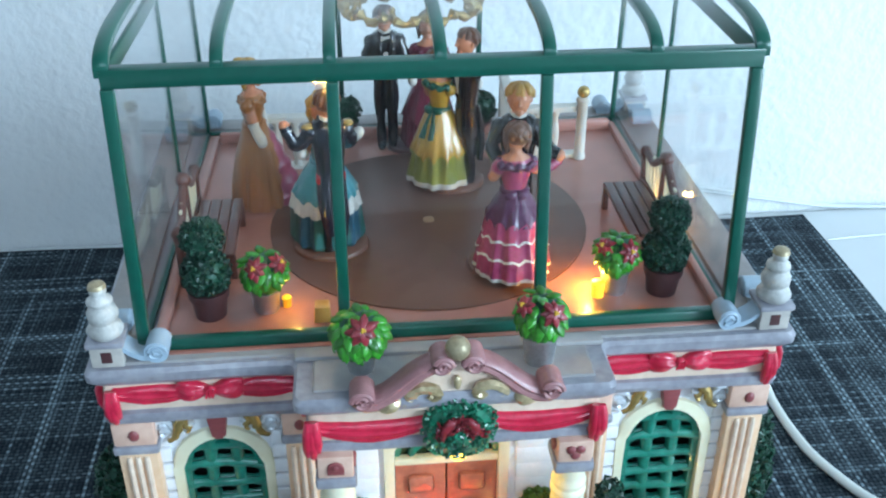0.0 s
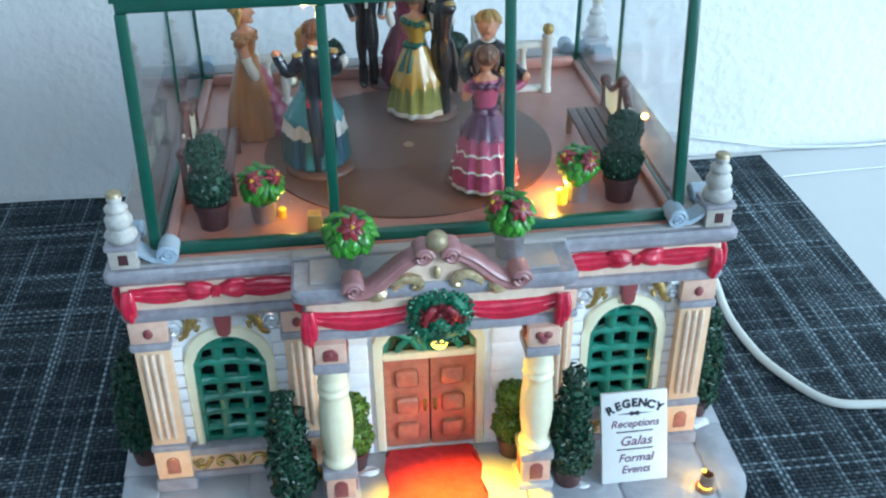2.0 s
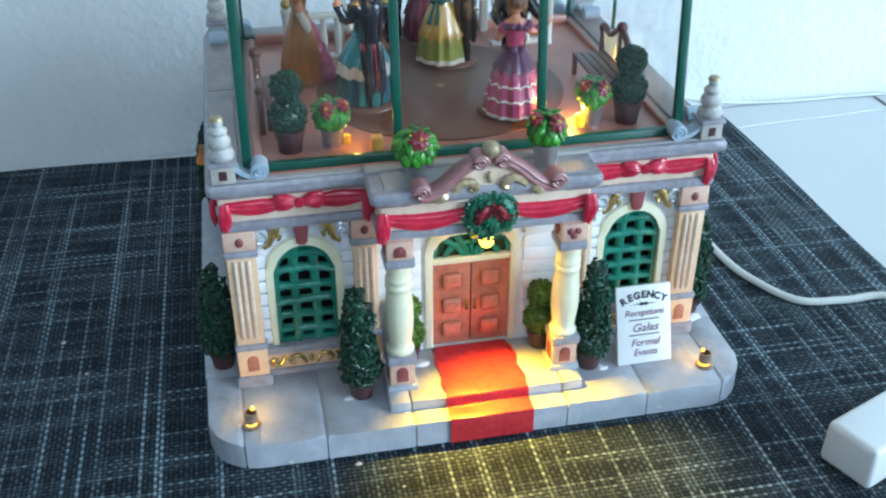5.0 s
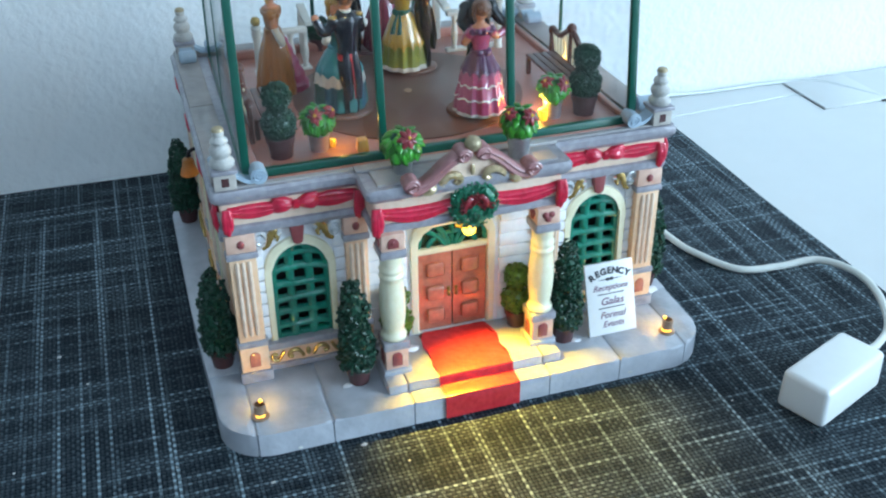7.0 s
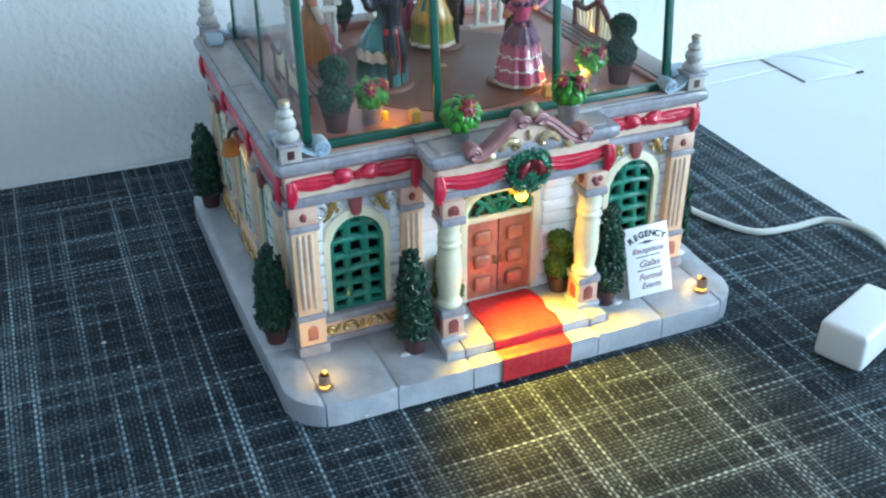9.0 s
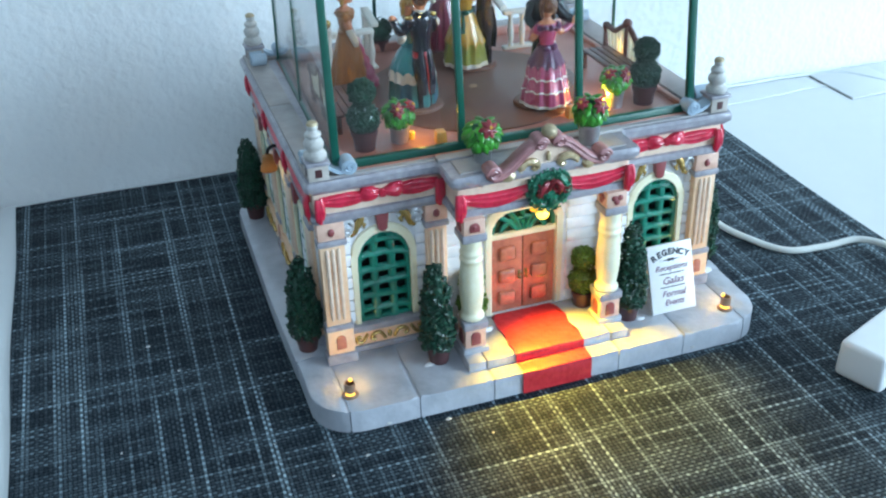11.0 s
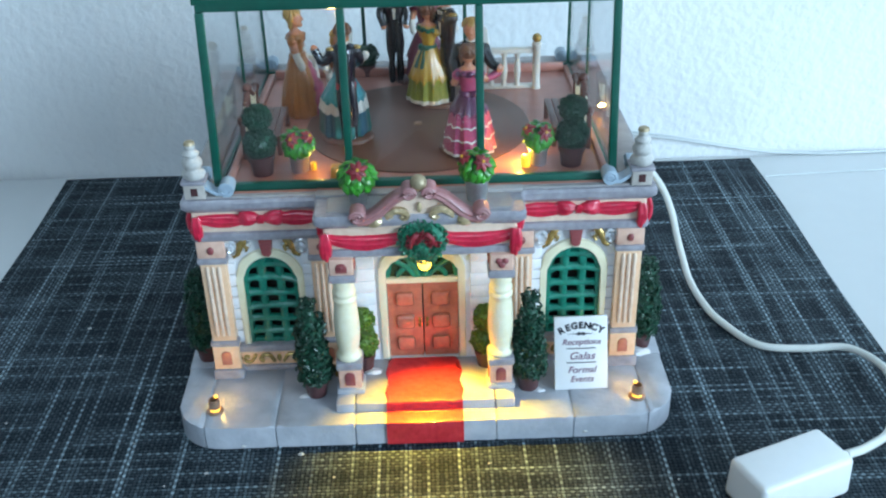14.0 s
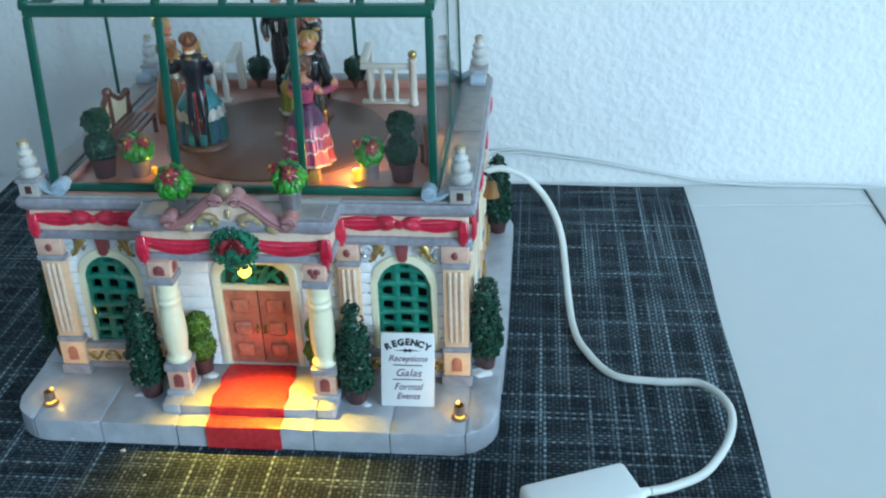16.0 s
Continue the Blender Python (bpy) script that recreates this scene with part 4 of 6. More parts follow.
def swag(bm, x0, x1, ztop, sag, w, y, folds=3, seg=16):
    """A draped ribbon between two points of the frieze, with folds along it."""
    n = 11
    rows = []
    for i in range(seg + 1):
        t = i / seg
        x = x0 + (x1 - x0) * t
        zc = ztop - sag * 4 * t * (1 - t)
        hw = w * (0.55 + 0.45 * math.sin(math.pi * t))
        row = []
        for k in range(n):
            u = -1 + 2 * k / (n - 1)
            out = (1 - u * u) ** 0.5 * 1.7 + 0.38 * math.cos(folds * math.pi * u + 2.2 * t)
            row.append(bm.verts.new((x, y - max(0.1, out), zc + u * hw)))
        row += [bm.verts.new((x, y + 0.8, zc + hw)), bm.verts.new((x, y + 0.8, zc - hw))]
        rows.append(row)
    for a, b in zip(rows, rows[1:]):
        for k in range(len(a)):
            bm.faces.new((a[k], a[(k + 1) % len(a)], b[(k + 1) % len(a)], b[k]))
    bm.faces.new(rows[0])
    bm.faces.new(list(reversed(rows[-1])))


def tail(bm, x, ztop, zbot, y, w=2.8):
    """The gathered end of a ribbon, hanging down."""
    for dx, f in ((-0.55, 1.0), (0.55, 0.9), (0.0, 1.08)):
        h = (ztop - zbot) * f
        tube(bm, [(x + dx * w * 0.5, y - 1.2, ztop), (x + dx * w * 0.7, y - 2.4, ztop - h * 0.3), (x + dx * w * 0.8, y - 2.2, ztop - h * 0.7), (x + dx * w * 0.8, y - 1.2, ztop - h)], [w * 0.45, w * 0.56, w * 0.56, w * 0.36], 7, 0, 0.9, (0, 1, 0))


def bow(bm, x, z, y):
    """Two flat loops with folds that gather at a wide knot."""
    for s in (-1, 1):
        rows, n = [], 15
        for i in range(11):
            t = i / 10
            hw = (1.7 + 3.0 * math.sin(min(1.0, t * 1.25) * math.pi / 2)) * (1.0 if t < 0.85 else 1.0 - (t - 0.85) * 2.2)
            bulge = 0.9 + 2.6 * math.sin(math.pi * min(0.86, 0.12 + t * 0.8))
            row = []
            for k in range(n):
                u = -1 + 2 * k / (n - 1)
                out = (1 - u ** 4) * bulge + 0.55 * (1 - t) * math.cos(2.5 * math.pi * u) + 0.25 * math.cos(4 * u + 3 * t)
                row.append(bm.verts.new((x + s * (1.0 + 9.6 * t), y - max(0.15, out), z + 0.3 + u * hw + 0.5 * t)))
            row += [bm.verts.new((x + s * (1.0 + 9.6 * t), y + 0.6, z + hw)), bm.verts.new((x + s * (1.0 + 9.6 * t), y + 0.6, z - hw))]
            rows.append(row)
        for p, q in zip(rows, rows[1:]):
            for k in range(len(p)):
                bm.faces.new((p[k], p[(k + 1) % len(p)], q[(k + 1) % len(p)], q[k]))
        bm.faces.new(rows[0])
        bm.faces.new(list(reversed(rows[-1])))
    ball(bm, (x, y - 1.7, z + 0.2), 2.3, 0, 2, (0.95, 0.75, 1.05))
    for k in (-1, 0, 1):
        tube(bm, [(x + k * 1.0 - 0.3, y - 3.2, z - 1.4), (x + k * 1.1, y - 3.5, z + 0.2), (x + k * 1.0 + 0.2, y - 3.1, z + 1.8)], 0.42, 5)


def swag_thing(pieces, m=None):
    """pieces: rows of (name, function that draws it)."""
    g = new("red_swag")
    g.parent = house
    tagged(g, "glossy red ribbon swag")
    if m:
        g.matrix_basis = m
    for name, draw in pieces:
        bm = bmesh.new()
        draw(bm)
        roughen(bm, 0.22, 3.0)
        part(name, bm, RED, g, smooth=75)


for s in (-1, 1):
    swag_thing([("drape", lambda bm: swag(bm, s * 109, s * 84, 108.6, 1.2, 3.9, 47.9)),
                ("drape", lambda bm: swag(bm, s * 72, s * 49, 108.8, 0.8, 4.2, 47.9)),
                ("bow", lambda bm: bow(bm, s * 78, 108.4, 47.9)),
                ("tail", lambda bm: tail(bm, s * 109.5, 110.5, 98.5, 47.6)),
                ("tail", lambda bm: tail(bm, s * 48.6, 111, 97.5, 47.4))])
    swag_thing([("drape", lambda bm: swag(bm, s * 45, s * 8, 107.6, 3.4, 4.2, 26.8, 3, 20)),
                ("tail", lambda bm: tail(bm, s * 45.2, 110.5, 97.2, 26.6, 3.2))])
    rows = [("drape", lambda bm, a=a: swag(bm, a, a + 57, 108.5, 5.0, 4.0, 0, 3, 14)) for a in (-88, -29.5, 29)]
    rows += [("tail", lambda bm, a=a: tail(bm, a, 111, 98, 0)) for a in (-88, -29.5, 29, 87)]
    swag_thing(rows, pose(s * 0.1122, 0.140, 0, 0, 0, 90 * s))

# wreath over the door


def curl(bm, c, d, r, mi=0):
    """A tiny curled leaf."""
    d = Vector(d).normalized()
    a = d.orthogonal().normalized()
    a.rotate(Matrix.Rotation(random.uniform(0, 6.28), 3, d))
    tube(bm, [Vector(c), Vector(c) + d * r * 0.9 + a * r * 0.3, Vector(c) + d * r * 1.0 + a * r * 1.2, Vector(c) + d * r * 0.25 + a * r * 1.7], [r * 0.42, r * 0.5, r * 0.46, r * 0.2], 4, mi, 0.7, a)


wreath = new("wreath")
wreath.parent, wreath.matrix_basis = house, at_mm(0.8, 25.2, 105.8)
bm = bmesh.new()
R = 8.2
tube(bm, [(R * math.cos(a), 0, R * math.sin(a)) for a in np.linspace(0, 2 * math.pi, 25)], 3.0, 8)
for i in range(230):
    a, b = random.uniform(0, 6.283), random.uniform(-2.2, 2.2)
    d = Vector((math.cos(a) * math.sin(b), -math.cos(b), math.sin(a) * math.sin(b)))
    c = Vector((R * math.cos(a), 0, R * math.sin(a))) + d * 2.8
    curl(bm, c, d, 1.3)
for i in range(70):
    a, b = random.uniform(0, 6.283), random.uniform(0, 1.2)
    d = Vector((math.cos(a) * math.sin(b), -math.cos(b), math.sin(a) * math.sin(b)))
    curl(bm, Vector((0.0, -0.6, -3.2)) + Vector((d.x * 3.4, d.y * 3.0, d.z * 4.2)), d, 1.4)
part("greenery", bm, material("wreath_green_paint", (0.008, 0.16, 0.085), 0.34, vary=0.35, scale=600, coat=0.4, island=0.45, tint=(0.02, 0.27, 0.15)), wreath, "green wreath greenery", smooth=True)
bm = bmesh.new()
for i in range(120):
    a = random.uniform(-0.45, math.pi + 0.45)
    rr = random.uniform(2.6, 7.6)
    c = Vector((rr * math.cos(a), -3.0 - random.uniform(0, 1.3), rr * math.sin(a) * 0.8 + 0.4))
    d = Vector((random.uniform(-1, 1), -1.2, random.uniform(-1, 1))).normalized()
    curl(bm, c, d, random.uniform(0.75, 1.15))
roughen(bm, 0.3, 1.2)
tagged(part("berry_trim", bm, PETAL, wreath, "dark red berries and petals on the wreath", smooth=75), kind="stuff")
for s in (-1, 1):
    bm = bmesh.new()
    tube(bm, [(s * 0.6, -3.6, 4.8), (s * 2.8, -4.6, 5.0), (s * 4.8, -4.6, 2.6), (s * 5.6, -3.9, -1.0)], [0.8, 1.5, 1.5, 1.1], 8, 0, 0.6, (0, 1, 0))
    roughen(bm, 0.7, 1.1)
    part("bow_loop", bm, PETAL, wreath, "dark red bow loop on the wreath", smooth=75)

# corner finials with blue-grey scroll brackets


def finial(x, y, sx, sy):
    f = new("corner_finial")
    f.parent, f.matrix_basis = house, at_mm(x, y, 120.6)
    bm = bmesh.new()
    box(bm, -5, 5, -5, 5, -0.2, 7.6, 0.4)
    ped_ = part("pedestal", bm, BEIGE, f, "beige square pedestal", smooth=True)
    bm = bmesh.new()
    box(bm, -1.7, 1.7, -5.2, 5.2, 1.6, 5.8, 0.2)
    box(bm, -5.2, 5.2, -1.7, 1.7, 1.6, 5.8, 0.2)
    part("panel", bm, POT, ped_, "dark brown square panel")
    bm = bmesh.new()
    box(bm, -6, 6, -6, 6, 7.4, 9.6, 0.8)
    part("cap", bm, GREYTRIM, f, smooth=True)
    bm = bmesh.new()
    lathe(bm, [(4.6, 9.4), (5.3, 10.2), (5.6, 11.8), (5.0, 13.2), (3.6, 14.0), (3.7, 14.8), (4.7, 15.8), (4.8, 18.0), (4.0, 19.6), (2.8, 20.4), (2.9, 21.0), (3.9, 21.6), (3.9, 22.6), (2.7, 23.6), (2.2, 24.4), (2.7, 25.2), (2.6, 26.6), (1.6, 27.6), (0.4, 28.0)], seg=18)
    roughen(bm, 0.45, 3.2)
    part("turned_finial", bm, FINIAL, f, "chalky white turned finial", smooth=70)
    bm = bmesh.new()
    lathe(bm, [(2.2, 26.4), (2.9, 26.9), (2.4, 28.2), (0.8, 28.9)], seg=12)
    part("tip", bm, WORNGOLD, f, "worn gold tip", smooth=True)
    for vx, vy in ((sx, 0), (0, sy)):
        bm = bmesh.new()
        d = Vector((vx, vy, 0))
        n_ = Vector((-vy, vx, 0))
        path = [d * a + Vector((0, 0, z)) for a, z in ((5, 5.5), (7.5, 3.4), (10, 2.0), (12.5, 1.7))]
        rings = []
        for p in path:
            rings.append([bm.verts.new(p + n_ * u + Vector((0, 0, w))) for u, w in ((-3.8, -1.0), (3.8, -1.0), (3.8, 0.9), (-3.8, 0.9))])
        rings = [[v for v in r] for r in rings]
        for a, b in zip(rings, rings[1:]):
            for i in range(4):
                bm.faces.new((a[i], a[(i + 1) % 4], b[(i + 1) % 4], b[i]))
        bm.faces.new(rings[0])
        bm.faces.new(list(reversed(rings[-1])))
        c = d * 15.2 + Vector((0, 0, 4.0))
        ring = [[bm.verts.new(c + d * 3.8 * math.cos(a) + Vector((0, 0, 3.8 * math.sin(a))) + n_ * u) for a in np.linspace(0, 6.283, 18, endpoint=False)] for u in (-4.3, 4.3)]
        for i in range(18):
            bm.faces.new((ring[0][i], ring[0][(i + 1) % 18], ring[1][(i + 1) % 18], ring[1][i]))
        bm.faces.new(ring[0])
        bm.faces.new(list(reversed(ring[1])))
        for u in (-4.3, 4.3):
            tube(bm, [c + n_ * u + (d * math.cos(a) + Vector((0, 0, math.sin(a)))) * 3.2 * (1 - a / 14) for a in np.linspace(0, 12, 26)], 0.6, 5)
        part("scroll_bracket", bm, BLUEGREY, f, "pale blue-grey scroll bracket", smooth=True)


for sx in (-1, 1):
    finial(sx * 108.2, 51.0, -sx, 1)
    finial(sx * 107.4, 228, -sx, -1)

# porch lamp hanging under the wreath
lampf = new("porch_lamp")
lampf.parent, lampf.matrix_basis = house, at_mm(1.4, 33.1, 89.6)
bm = bmesh.new()
tube(bm, [(0, 3, 7), (0, 1, 5.5), (0, 0, 3)], 0.8, 6)
lathe(bm, [(1.2, 0.4), (1.4, 1.8), (0.8, 3.0)], (0, 1.2, 0), 12)
part("bulb_holder", bm, BRASS, lampf, smooth=True)
# side of the holder: light from the bulb put in as weak emission
bm = bmesh.new()
tube(bm, [(-6.4, 0, 1.6), (-4.2, -0.2, 1.2), (-1.6, -0.4, 0.2)], [1.0, 1.3, 1.6], 8)
part("holder_glow", bm, glowing("bulb_lit_amber", (1.0, 0.50, 0.03), 0.9), lampf, "amber side of the bulb holder, the bulb's light put in as glow", smooth=True)
bm = bmesh.new()
ball(bm, (0, -0.4, -1.5), 3.3, 0, 3, (1, 1, 1.0))
part("bulb", bm, glowing("porch_bulb", (1.0, 0.64, 0.07), 5.0), lampf, "glowing warm yellow bulb", smooth=True)

# ---- the glazed canopy on the roof ----
canopy = thing("glass_canopy", (-1.5, 0, 0), "clear glazed canopy with dark green frame standing on the roof", "canopy")
GX, GY0, GY1, GZ0, GZ1 = 97.0, 54.6, 219.2, 120.5, 207.6


def taper(bm):
    """The four walls lean in a little towards the roof, the front one most; the left one also toes in."""
    for v in bm.verts:
        u, q = min(1.0, max(0.0, (v.co.z - GZ0) / (GZ1 - GZ0))), (v.co.y - GY0) / (GY1 - GY0)
        v.co.y += u * (7.6 - 13.6 * q)
        v.co.x *= 1 - 0.008 * u - (0.045 * max(0.0, q) if v.co.x < 0 else 0.0)


def bar(name, *a, bev=0.6):
    bm = bmesh.new()
    box(bm, *a, bev)
    taper(bm)
    return part(name, bm, FRAMEGREEN, canopy, smooth=True)


bar("sill_rail", -GX - 1.5, GX + 1.5, GY0 - 2, GY0 + 1.5, GZ0 - 0.4, GZ0 + 4.2)
bar("sill_rail", -GX - 1.5, GX + 1.5, GY1 - 1, GY1 + 1.6, GZ0 - 0.4, GZ0 + 1.6, bev=0.4)
for s in (-1, 1):
    bar("sill_rail", *sorted((s * (GX - 1), s * (GX + 1.2))), GY0 + 1.6, GY1 - 1.1, GZ0 - 0.4, GZ0 + 1.6, bev=0.4)
    bar("corner_post", *sorted((s * (GX - 2.6), s * (GX + 1.4))), GY0 - 2, GY0 + 1.4, GZ0 + 4.3, GZ1 - 0.2)
    bar("corner_post", *sorted((s * (GX - 1), s * (GX + 1.2))), GY1 - 1, GY1 + 1.2, GZ0 + 1.7, GZ1 - 0.2, bev=0.4)
    bar("mullion", s * 32 - 1.9, s * 32 + 1.9, GY0 - 2, GY0 + 1.2, GZ0 + 4.3, GZ1 - 0.2)
    bar("mullion", s * 32 - 1.2, s * 32 + 1.2, GY1 - 0.8, GY1 + 1, GZ0 + 1.7, GZ1 - 0.2, bev=0.4)
    bar("mullion", *sorted((s * (GX - 0.7), s * (GX + 0.9))), 144, 146, GZ0 + 1.7, GZ1 - 0.2, bev=0.4)
    bar("eave_beam", *sorted((s * (GX - 1), s * (GX + 0.8))), GY0 + 3.7, GY1 - 2.2, GZ1, GZ1 + 5.6)
bar("eave_beam", -GX - 0.9, GX + 0.9, GY0 - 2.2, GY0 + 3.6, GZ1, GZ1 + 5.8)
bar("eave_beam", -GX - 0.9, GX + 0.9, GY1 - 2.1, GY1 + 2.4, GZ1, GZ1 + 5.6)

bm = bmesh.new()
ball(bm, (-36, 64.6, 207.2), 1.3, 0, 2, (1.7, 1, 0.45))
part("eave_light", bm, glowing("eave_led", (1.0, 0.6, 0.08), 1.3), canopy, "tiny warm light under the eave", smooth=True)


def roof_z(y):
    u = abs((y - 139.8) / 87.0)
    return 212.2 + 8.0 * (1 - u ** 9) ** 0.6 if u < 1 else 212.2


ys = [GY0 - 1.8 + (GY1 - GY0 + 3.4) * (q - 49.2) / 176.6 for q in (49.2, 49.8, 51, 53, 56, 60, 66, 75, 90, 110, 137, 165, 185, 200, 212, 220, 223, 225, 225.8)]
for k in range(7):
    x = -GX + k * GX / 3
    w = 2.2 if k in (0, 6) else 1.9
    bm = bmesh.new()
    rings = [[bm.verts.new((x + a, y, roof_z(y) + b)) for a, b in ((-w, -1.2), (w, -1.2), (w, 1.0), (w - 0.7, 1.6), (0.7 - w, 1.6), (-w, 1.0))] for y in ys]
    for a, b in zip(rings, rings[1:]):
        for i in range(6):
            bm.faces.new((a[i], a[(i + 1) % 6], b[(i + 1) % 6], b[i]))
    bm.faces.new(rings[0])
    bm.faces.new(list(reversed(rings[-1])))
    taper(bm)
    part("roof_rib", bm, FRAMEGREEN, canopy, smooth=True)


def pane(*a):
    bm = bmesh.new()
    box(bm, *a)
    taper(bm)
    o = part("pane", bm, GLASS, canopy)
    o.visible_shadow = False
    return o


for a, b in ((-94.3, -34.0), (-30.0, 30.0), (34.0, 94.3)):
    pane(a, b, GY0 - 0.6, GY0 + 0.2, GZ0 + 4, GZ1)
    pane(a, b, GY1, GY1 + 0.8, GZ0 + 1.4, GZ1)
for s in (-1, 1):
    for a, b in ((GY0 + 1.8, 143.8), (146.2, GY1 - 1.2)):
        pane(*sorted((s * (GX - 0.2), s * (GX + 0.6))), a, b, GZ0 + 1.4, GZ1)
for k in range(6):
    x0, x1 = -GX + k * GX / 3 + 2.4, -GX + (k + 1) * GX / 3 - 2.4
    bm = bmesh.new()
    rows = [[bm.verts.new((x, y, roof_z(y) + h)) for x, h in ((x0, 0), (x1, 0), (x1, 0.7), (x0, 0.7))] for y in ys[2:-2]]
    for a, b in zip(rows, rows[1:]):
        for i in range(4):
            bm.faces.new((a[i], a[(i + 1) % 4], b[(i + 1) % 4], b[i]))
    bm.faces.new(rows[0])
    bm.faces.new(list(reversed(rows[-1])))
    taper(bm)
    o = part("roof_pane", bm, GLASS, canopy, smooth=True)
    o.visible_shadow = False

# ---- deck and turntable ----
deck = thing("deck", (0, 0, 0), "salmon pink painted deck inside the canopy with a raised rim", "deck")
bm = bmesh.new()
box(bm, -96, 95, 57, 217.2, 119.0, 121.2)
part("deck_board", bm, DECK, deck)
bm = bmesh.new()
for a in ((-95.4, -91.6, 57, 210.4, 124.2), (91.2, 94.4, 57, 210.4, 124.2), (-91.5, 91.1, 206.8, 210.4, 126.4)):
    box(bm, *a[:4], 121.1, a[4], 1.2)
for v in bm.verts:
    if v.co.x < -80:
        v.co.x += 3.6 * (v.co.y - 57) / 153.4
roughen(bm, 0.35, 12)
part("rim", bm, DECK, deck, smooth=True)

bm = bmesh.new()
box(bm, -97, 94, 50.2, 52.3, 120.7, 121.4, 0.25)
part("front_lip", bm, DECK, deck, smooth=True)

turntable = thing("turntable", (0, 128, 121.2), "glossy brown round turntable set in the deck", "turntable")
bm = bmesh.new()
lathe(bm, [(61.5, -0.5), (61.5, 0.6), (61.0, 0.9), (0.5, 0.9)], seg=72)
part("disc", bm, TURNBROWN, turntable, smooth=True)
bm = bmesh.new()
lathe(bm, [(2.2, 0.7), (2.2, 1.4), (1.4, 1.8), (0.3, 1.8)], seg=14)
part("hub", bm, BRASS, turntable, smooth=True)

# ---- plants ----
DZ = 121.2   # deck level


def pot_shape(bm, r0, r1, h, z0=0.0):
    lathe(bm, [(r0, z0), (r1 * 0.97, z0 + h * 0.72), (r1 * 1.08, z0 + h * 0.74), (r1 * 1.1, z0 + h), (r1 * 0.9, z0 + h), (r1 * 0.85, z0 + h * 0.86)], seg=20)


def foliage(bm, shape, count, r):
    """Curled resin leaves over a surface: shape(u, v) gives a place and the way out."""
    for i in range(count):
        c, d = shape(random.random(), random.random() * 2 * math.pi)
        d = Vector(d) + Vector((random.uniform(-0.35, 0.35), random.uniform(-0.35, 0.35), random.uniform(-0.3, 0.4)))
        curl(bm, Vector(c) - Vector(d).normalized() * r * 0.5, d, r * random.uniform(0.8, 1.25))


def ball_surface(c, r):
    def f(u, a):
        z = 2 * u - 1
        q = math.sqrt(1 - z * z)
        d = Vector((q * math.cos(a), q * math.sin(a), z))
        return Vector(c) + d * r, d
    return f


def cone_surface(z0, z1, r, tip=2.6):
    def f(u, a):
        t = 1 - math.sqrt(1 - u * 0.985)
        # widest a little above the pot, tapering to the tip
        w = r * (1 - t) ** 0.62 * (0.84 + 0.16 * min(1, t * 8)) + tip * t
        w *= 1 + 0.12 * math.sin(3 * a + t * 9) + 0.06 * math.sin(23 * t)
        return Vector((w * math.cos(a), w * math.sin(a), z0 + (z1 - z0) * t)), Vector((math.cos(a), math.sin(a), 0.35))
    return f


def cone_tree(at, label, height=61.0, r=8.2, lean=0, count=520, rz=0):
    t = thing("cone_tree", at, label, "model tree", "potted cone trees", rz)
    bm = bmesh.new()
    pot_shape(bm, 5.0, 6.4, 11.5)
    part("pot", bm, POT, t, "brown pot", smooth=True)
    bm = bmesh.new()
    lathe(bm, [(r * 0.7, 10), (r * 0.9, 15), (r * 0.82, 28), (r * 0.58, 43), (r * 0.34, height - 8), (0.8, height - 5)], seg=12)
    foliage(bm, cone_surface(10.5, height - 1, r), count, 1.9)
    foliage(bm, ball_surface((0, 0, height - 4.5), 2.6), 40, 1.7)
    for v in bm.verts:
        v.co.x += lean * (v.co.z / height) ** 2
    o = part("foliage", bm, CONIFER, t, smooth=True)
    tagged(o, kind="stuff")
    return t


tree = cone_tree((-57, 30.5, 12.9), "tall dark green cone tree in a brown pot by the porch", 60, 7.7, -1.0)
cone_tree((53.5, 30.5, 12.9), "tall dark green cone tree in a brown pot by the porch", 60, 7.5, -0.6, rz=100)
side = cone_tree((-119.5, 66, 12.9), "dark green cone tree in a brown pot beside the side wall", 57, 7.9, -1.0)
for x, y, rz in ((119, 65, 150), (-120, 225.5, 60), (119.5, 224.5, 250)):
    copy_thing(side, at_mm(x, y, 12.9, rz))


def two_ball(at, label, green, pot, z1, r1, z2, r2, ph, pr0, pr1, count=300, size=1.2):
    t = thing("topiary", at, label, "model topiary", "topiaries")
    bm = bmesh.new()
    pot_shape(bm, pr0, pr1, ph)
    part("pot", bm, pot, t, smooth=True)
    for z, r, n in ((z1, r1, count), (z2, r2, int(count * 0.8))):
        bm = bmesh.new()
        ball(bm, (0, 0, z), r * 0.9, 0, 2)
        foliage(bm, ball_surface((0, 0, z), r * 0.97), n, size)
        o = part("leaf_ball", bm, green, t, smooth=True)
        tagged(o, kind="stuff")
    return t


